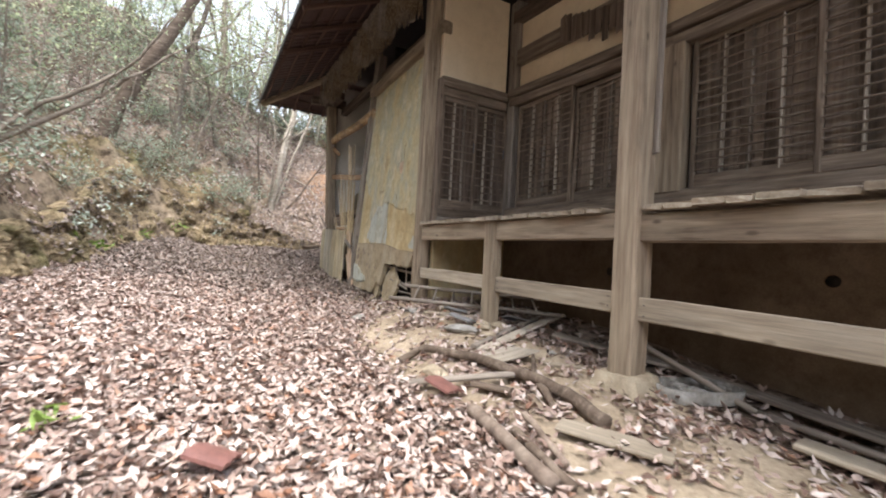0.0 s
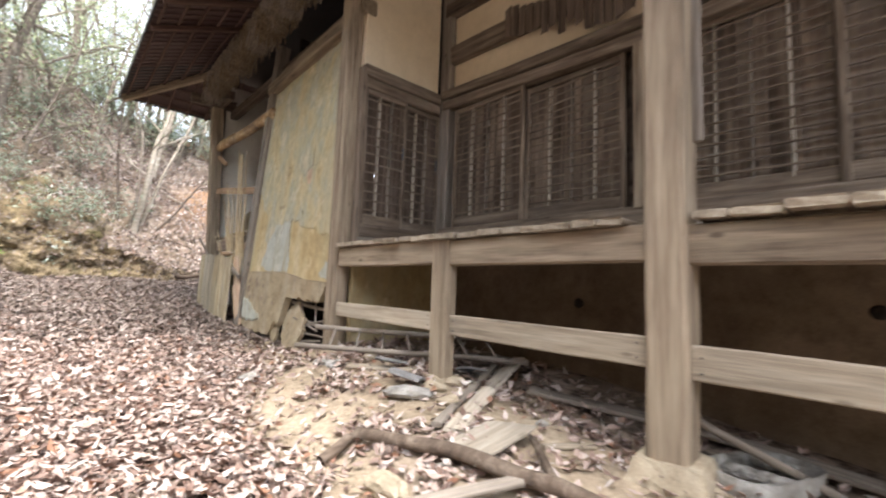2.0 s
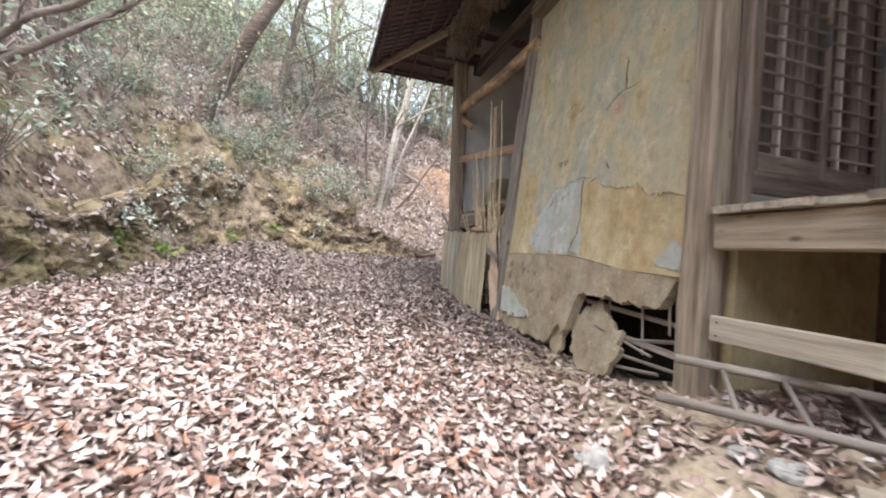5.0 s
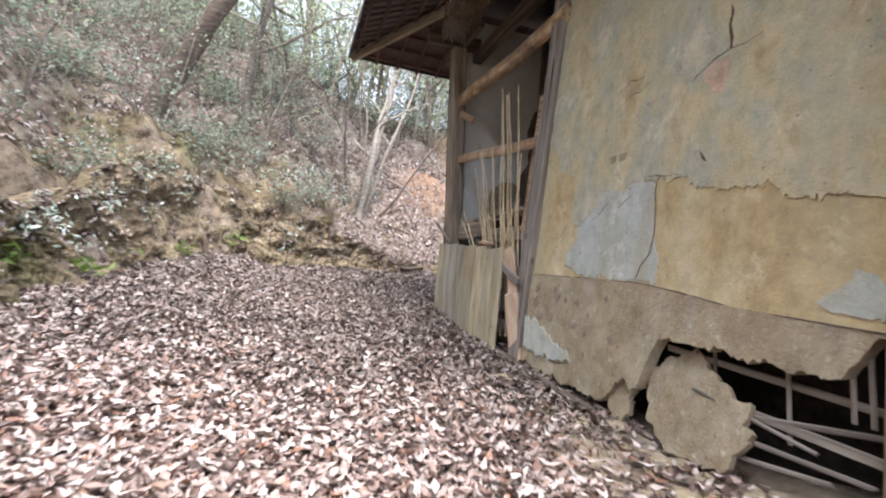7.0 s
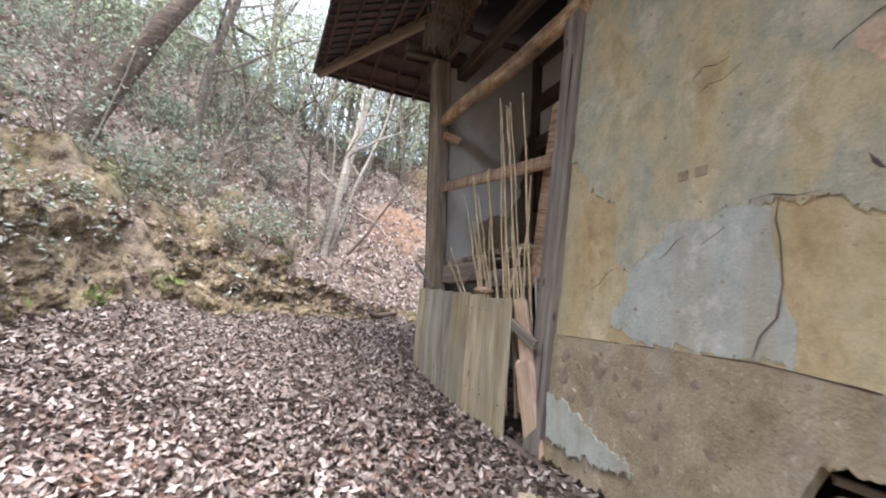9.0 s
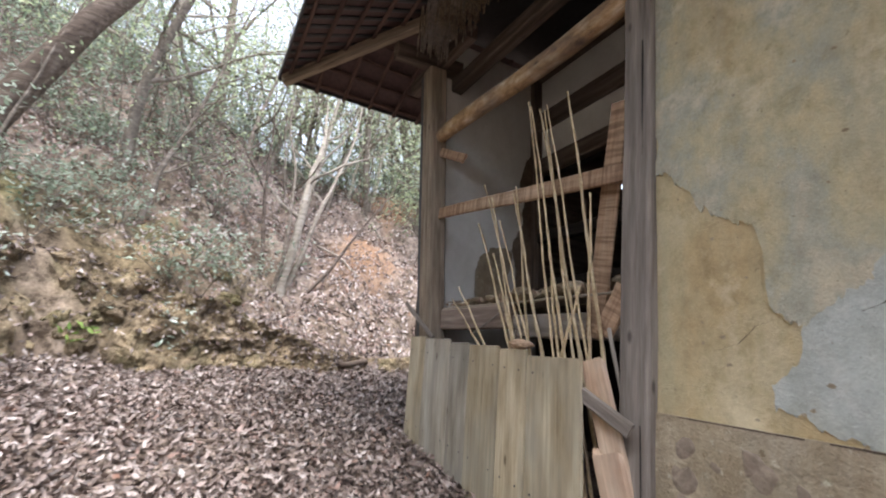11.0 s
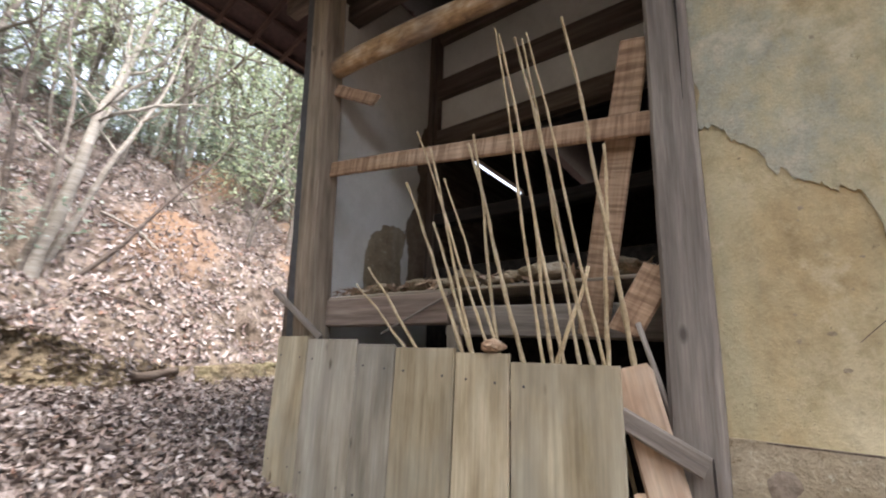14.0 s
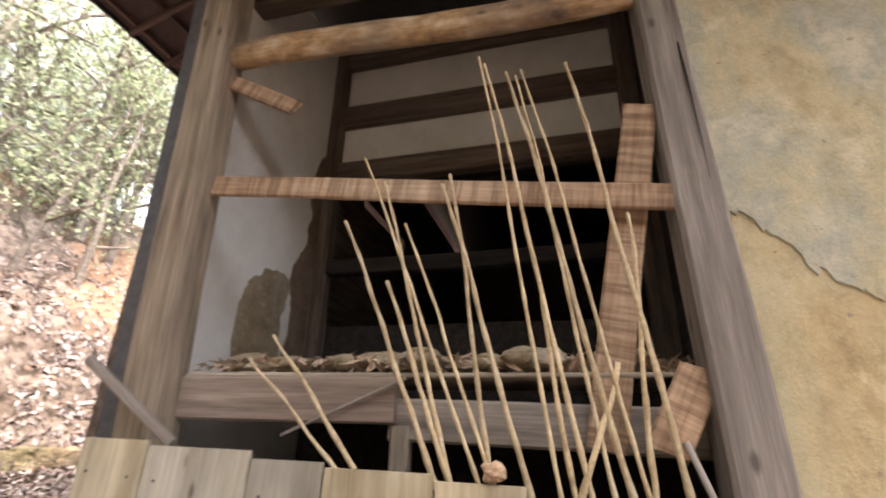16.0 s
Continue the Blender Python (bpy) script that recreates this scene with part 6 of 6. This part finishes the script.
for s, (h, r, lv, bark, mat) in enumerate(((9, 0.10, 1700, M_BARKPALE, M_CANOPY), (8, 0.07, 1600, M_BARK, M_CANOPY), (11, 0.14, 1900, M_BARK, M_CANOPY), (7, 0.05, 1500, M_BARKPALE, M_CANOPY), (10, 0.12, 1700, M_BARK, M_CANOPY), (6, 0.045, 1400, M_BARK, M_CANOPY))):
    kinds.append((s, h, r, int(lv * 0.42), bark, mat))
rnd = random.Random(42)
spots = []
while len(spots) < 78:
    x, y = rnd.uniform(-15, 11), rnd.uniform(-5, 30)
    d = bank_dist(x, y)
    if d < 2.0 or d > 22 or (x > -3 and d < 3.2) or (x > 0 and y < 12.5):
        continue
    if any((x - a) ** 2 + (y - b) ** 2 < 0.9 for a, b in spots):
        continue
    spots.append((x, y))
made = {}
for i, (x, y) in enumerate(spots):
    s, h, r, lv, bark, mat = kinds[i % len(kinds)]
    m = Matrix.Translation((x, y, gz(x, y))) @ pose(0, 0, 0, rnd.uniform(-7, 7), rnd.uniform(-7, 7), rnd.uniform(0, 360))
    if s not in made:
        made[s] = tree(300 + s, h, r, (x, y), (0.08, 0.05), 9, 0.2, lv, (0.08, 0.15), bark, mat, "slender woodland tree with light green leaves", 0.55)
        made[s].matrix_basis = m
    else:
        copy_thing(made[s], m)

rnd = random.Random(88)
for i in range(34):
    x, y = rnd.uniform(3.0, 15), rnd.uniform(15.0, 30)
    copy_thing(made[i % 6], Matrix.Translation((x, y, gz(x, y))) @ pose(0, 0, 0, rnd.uniform(-6, 6), rnd.uniform(-6, 6), rnd.uniform(0, 360)))


def shrub(seed, n, size, leaf):
    """A low evergreen bush: several stems and many glossy leaves."""
    rnd = random.Random(seed)
    g = np.random.default_rng(seed)
    root = thing("shrub", (0, 0, 0), "low evergreen shrub with glossy blue-green leaves on the bank", "shrub", "shrubs on the bank")
    paths, tips = [], []
    for i in range(9):
        a = rnd.random() * 6.28
        p, d, path = Vector((0, 0, -0.1)), Vector((math.cos(a) * 0.7, math.sin(a) * 0.7, 1)).normalized(), []
        for s in range(6):
            path.append((p.copy(), 0.011 * (1 - s / 7)))
            d = (d + Vector((rnd.gauss(0, 1), rnd.gauss(0, 1), 0)) * 0.2).normalized()
            p = p + d * size / 5
            if s > 1:
                tips.append(p.copy())
        paths.append(path)
    put("stem", tube_mesh(paths, 5), M_BARK, root)
    c = np.array([tuple(t) for t in tips])
    pos = c[g.integers(0, len(c), n)] + g.normal(0, size * 0.16, (n, 3))
    nr = np.stack([g.normal(0, 0.5, n), g.normal(0, 0.5, n), np.ones(n)], 1)
    put("foliage", leaves_mesh(pos, nr, g.uniform(*leaf, n), g, 0.42, 0.12), M_SHRUB, root)
    return root


protos = [shrub(500, 230, 0.8, (0.07, 0.12)), shrub(501, 170, 0.6, (0.06, 0.11)), shrub(502, 300, 1.1, (0.08, 0.13))]
rnd = random.Random(9)
count, used = 0, set()
while count < 210:
    x, y = rnd.uniform(-10, 7), rnd.uniform(-3, 18)
    d = bank_dist(x, y)
    if d < 0.7 or d > 8 or (x > -1.2 and (d < 4.5 or y < 13)):
        continue
    if rnd.random() > 0.35 + 0.65 * smooth(-0.1, 0.35, fbm(x, y, 0.45, 3, 8.0)):
        continue
    k = count % 3
    m = Matrix.Translation((x, y, gz(x, y))) @ pose(0, 0, 0, 0, 0, rnd.uniform(0, 360))
    if k in used:
        copy_thing(protos[k], m)
    else:
        protos[k].matrix_basis = m
        used.add(k)
    count += 1

# thin saplings between the trees
protos = [tree(600 + k, 3.2 + 0.9 * k, 0.018 + 0.006 * k, (-6, 14), (0.1, 0.1), 5, 0.3, 170 + 60 * k, (0.07, 0.13), (M_BARK, M_BARKPALE, M_BARK)[k], M_CANOPY if k else M_SHRUB, "thin bare-stemmed sapling on the wooded slope", 0.35, "sapling", "saplings", 0.35) for k in range(3)]
rnd = random.Random(64)
count, used = 0, set()
while count < 150:
    x, y = rnd.uniform(-11, 8), rnd.uniform(-3, 20)
    d = bank_dist(x, y)
    if d < 1.5 or d > 12 or (x > -2.5 and d < 3.6) or (x > -0.5 and y < 13):
        continue
    k = count % 3
    m = Matrix.Translation((x, y, gz(x, y))) @ pose(0, 0, 0, rnd.uniform(-14, 14), rnd.uniform(-14, 14), rnd.uniform(0, 360))
    if k in used:
        copy_thing(protos[k], m)
    else:
        protos[k].matrix_basis = m
        used.add(k)
    count += 1


# rough clods and root-held humps of earth along the cut bank


def hump(at, size, seed):
    """A torn hump of soil bedded in the bank, rough all over."""
    bm = bmesh.new()
    bmesh.ops.create_icosphere(bm, subdivisions=4, radius=0.5)
    for v in bm.verts:
        q = v.co * 3.0 + Vector((seed * 3.1, seed, 0))
        k = 1 + 0.5 * noise.fractal(q, 0.8, 2.2, 5) + 0.18 * abs(noise.noise(q * 2.5))
        v.co = Vector((v.co.x * k * size[0], v.co.y * k * size[1], v.co.z * k * size[2]))
    me = bpy.data.meshes.new("earth_hump")
    bm.to_mesh(me)
    bm.free()
    return tagged(put("earth_hump", me, M_EARTH, None, pose(*at, 0, 0, seed * 41)), "rough hump of ochre earth torn open on the cut bank", "earth", "earth humps on the bank")


rnd = random.Random(15)
count = 0
while count < 30:
    x, y = rnd.uniform(-8, 3.5), rnd.uniform(-3, 12)
    d = bank_dist(x, y) + 0.35 * fbm(x, y, 0.55, 4, 3.0)
    if d < 0.35 or d > 1.3 or x > -1.5:
        continue
    s = rnd.uniform(0.12, 0.30)
    hump((x, y, gz(x, y) - s * 0.3), (s * rnd.uniform(0.9, 1.5), s * rnd.uniform(0.9, 1.5), s * rnd.uniform(0.9, 1.3)), count + 1.0)
    count += 1
tagged(timber("rotten_board", (-0.20, 3.35, gz(-0.2, 3.35) + 0.03), (-0.16, 1.72, gz(-0.16, 1.72) + 0.03), 0.07, 0.05, M_DARK, None, seg=14, wob=0.015, ragged=0.06), "dark rotten sill board lying along the wall foot", "board")
for i in range(30):
    x, y, a = rnd.uniform(-0.45, -0.1), rnd.uniform(1.2, 3.4), rnd.uniform(0.6, 2.4)
    L = rnd.uniform(0.1, 0.3)
    branch([gp(x, y, 0.03), gp(x + L * 0.5 * math.cos(a), y + L * 0.5 * math.sin(a), 0.05), gp(x + L * math.cos(a) * 0.9, y + L * math.sin(a), 0.04)], 0.007, 0.004, "short dark twig among debris at the wall foot")
# crumbs of clay and plaster along the foot of the wall
for i in range(34):
    x, y, s = rnd.uniform(-0.55, -0.12), rnd.uniform(0.1, 3.2), rnd.uniform(0.03, 0.12)
    lump("clay_lump", (x, y, gz(x, y) + s * 0.15), (s, s * 1.4, s * 0.6), M_FOOTCLAY, "crumb of fallen clay plaster by the wall foot", "clay", 300.0 + i)
for i in range(9):
    x, y, a = rnd.uniform(-0.5, -0.15), rnd.uniform(0.0, 1.4), rnd.uniform(0, 3.1)
    ground_board((x, y), (x + 0.4 * math.cos(a) * 0.4, y + 0.4 * math.sin(a)), 0.02, 0.015, M_GREY, "splintered lath fallen by the wall foot", "lath", "lath")


def sprout(x, y, s, n, label):
    """A small green seedling or fern tuft."""
    g = np.random.default_rng(int(abs(x * 100 + y * 10)))
    root = thing("seedling", (x, y, gz(x, y)), label, "plant", "seedlings")
    pos = np.stack([x + g.normal(0, s * 0.35, n), y + g.normal(0, s * 0.35, n), gz(x, y) + g.uniform(0.03, s, n)], 1)
    nr = np.stack([g.normal(0, 0.7, n), g.normal(0, 0.7, n), np.ones(n)], 1)
    put("foliage", leaves_mesh(pos, nr, g.uniform(s * 0.4, s * 0.7, n), g, 0.35, 0.2), M_FERN, root)
    put("stem", tube_mesh([[(Vector((x, y, gz(x, y) - 0.03)), 0.004), (Vector((x, y, gz(x, y) + s * 0.8)), 0.002)]], 5), M_FERN, root)


sprout(-3.57, -3.38, 0.15, 16, "small bright green seedling among dry leaves")
for x, y in ((-4.9, 5.6), (-4.3, 7.9), (-3.6, 8.8), (-4.95, 6.8), (-5.2, 4.6), (-2.6, 9.6)):
    sprout(x, y, 0.28, 26, "bright green fern tuft on the bank foot")

# first entry is a dark log standing in for the shaded hollow at the bank foot
fallen = ((-0.35, 9.25, 0.65, 9.45, 0.075, M_STICK), (0.1, 12.2, 0.9, 11.2, 0.03, M_BARKPALE), (1.2, 12.6, 2.3, 12.9, 0.03, M_BARKPALE), (-0.2, 10.6, 0.9, 10.2, 0.02, M_STICK), (-3.2, 10.4, -2.4, 9.9, 0.02, M_STICK), (-2.3, 6.0, -1.4, 5.7, 0.016, M_STICK), (-3.6, 4.4, -2.9, 5.1, 0.014, M_STICK), (-1.3, 7.2, -0.3, 7.6, 0.014, M_STICK), (0.8, 13.8, 2.2, 13.2, 0.035, M_BARKPALE))
for x0, y0, x1, y1, r, mat in fallen:
    branch([gp(x0, y0, r * 1.2), gp((x0 + x1) / 2 + 0.05, (y0 + y1) / 2, r * 1.4), gp(x1, y1, r)], r, r * 0.6, "dry branch lying on the leaf-covered ground", mat)
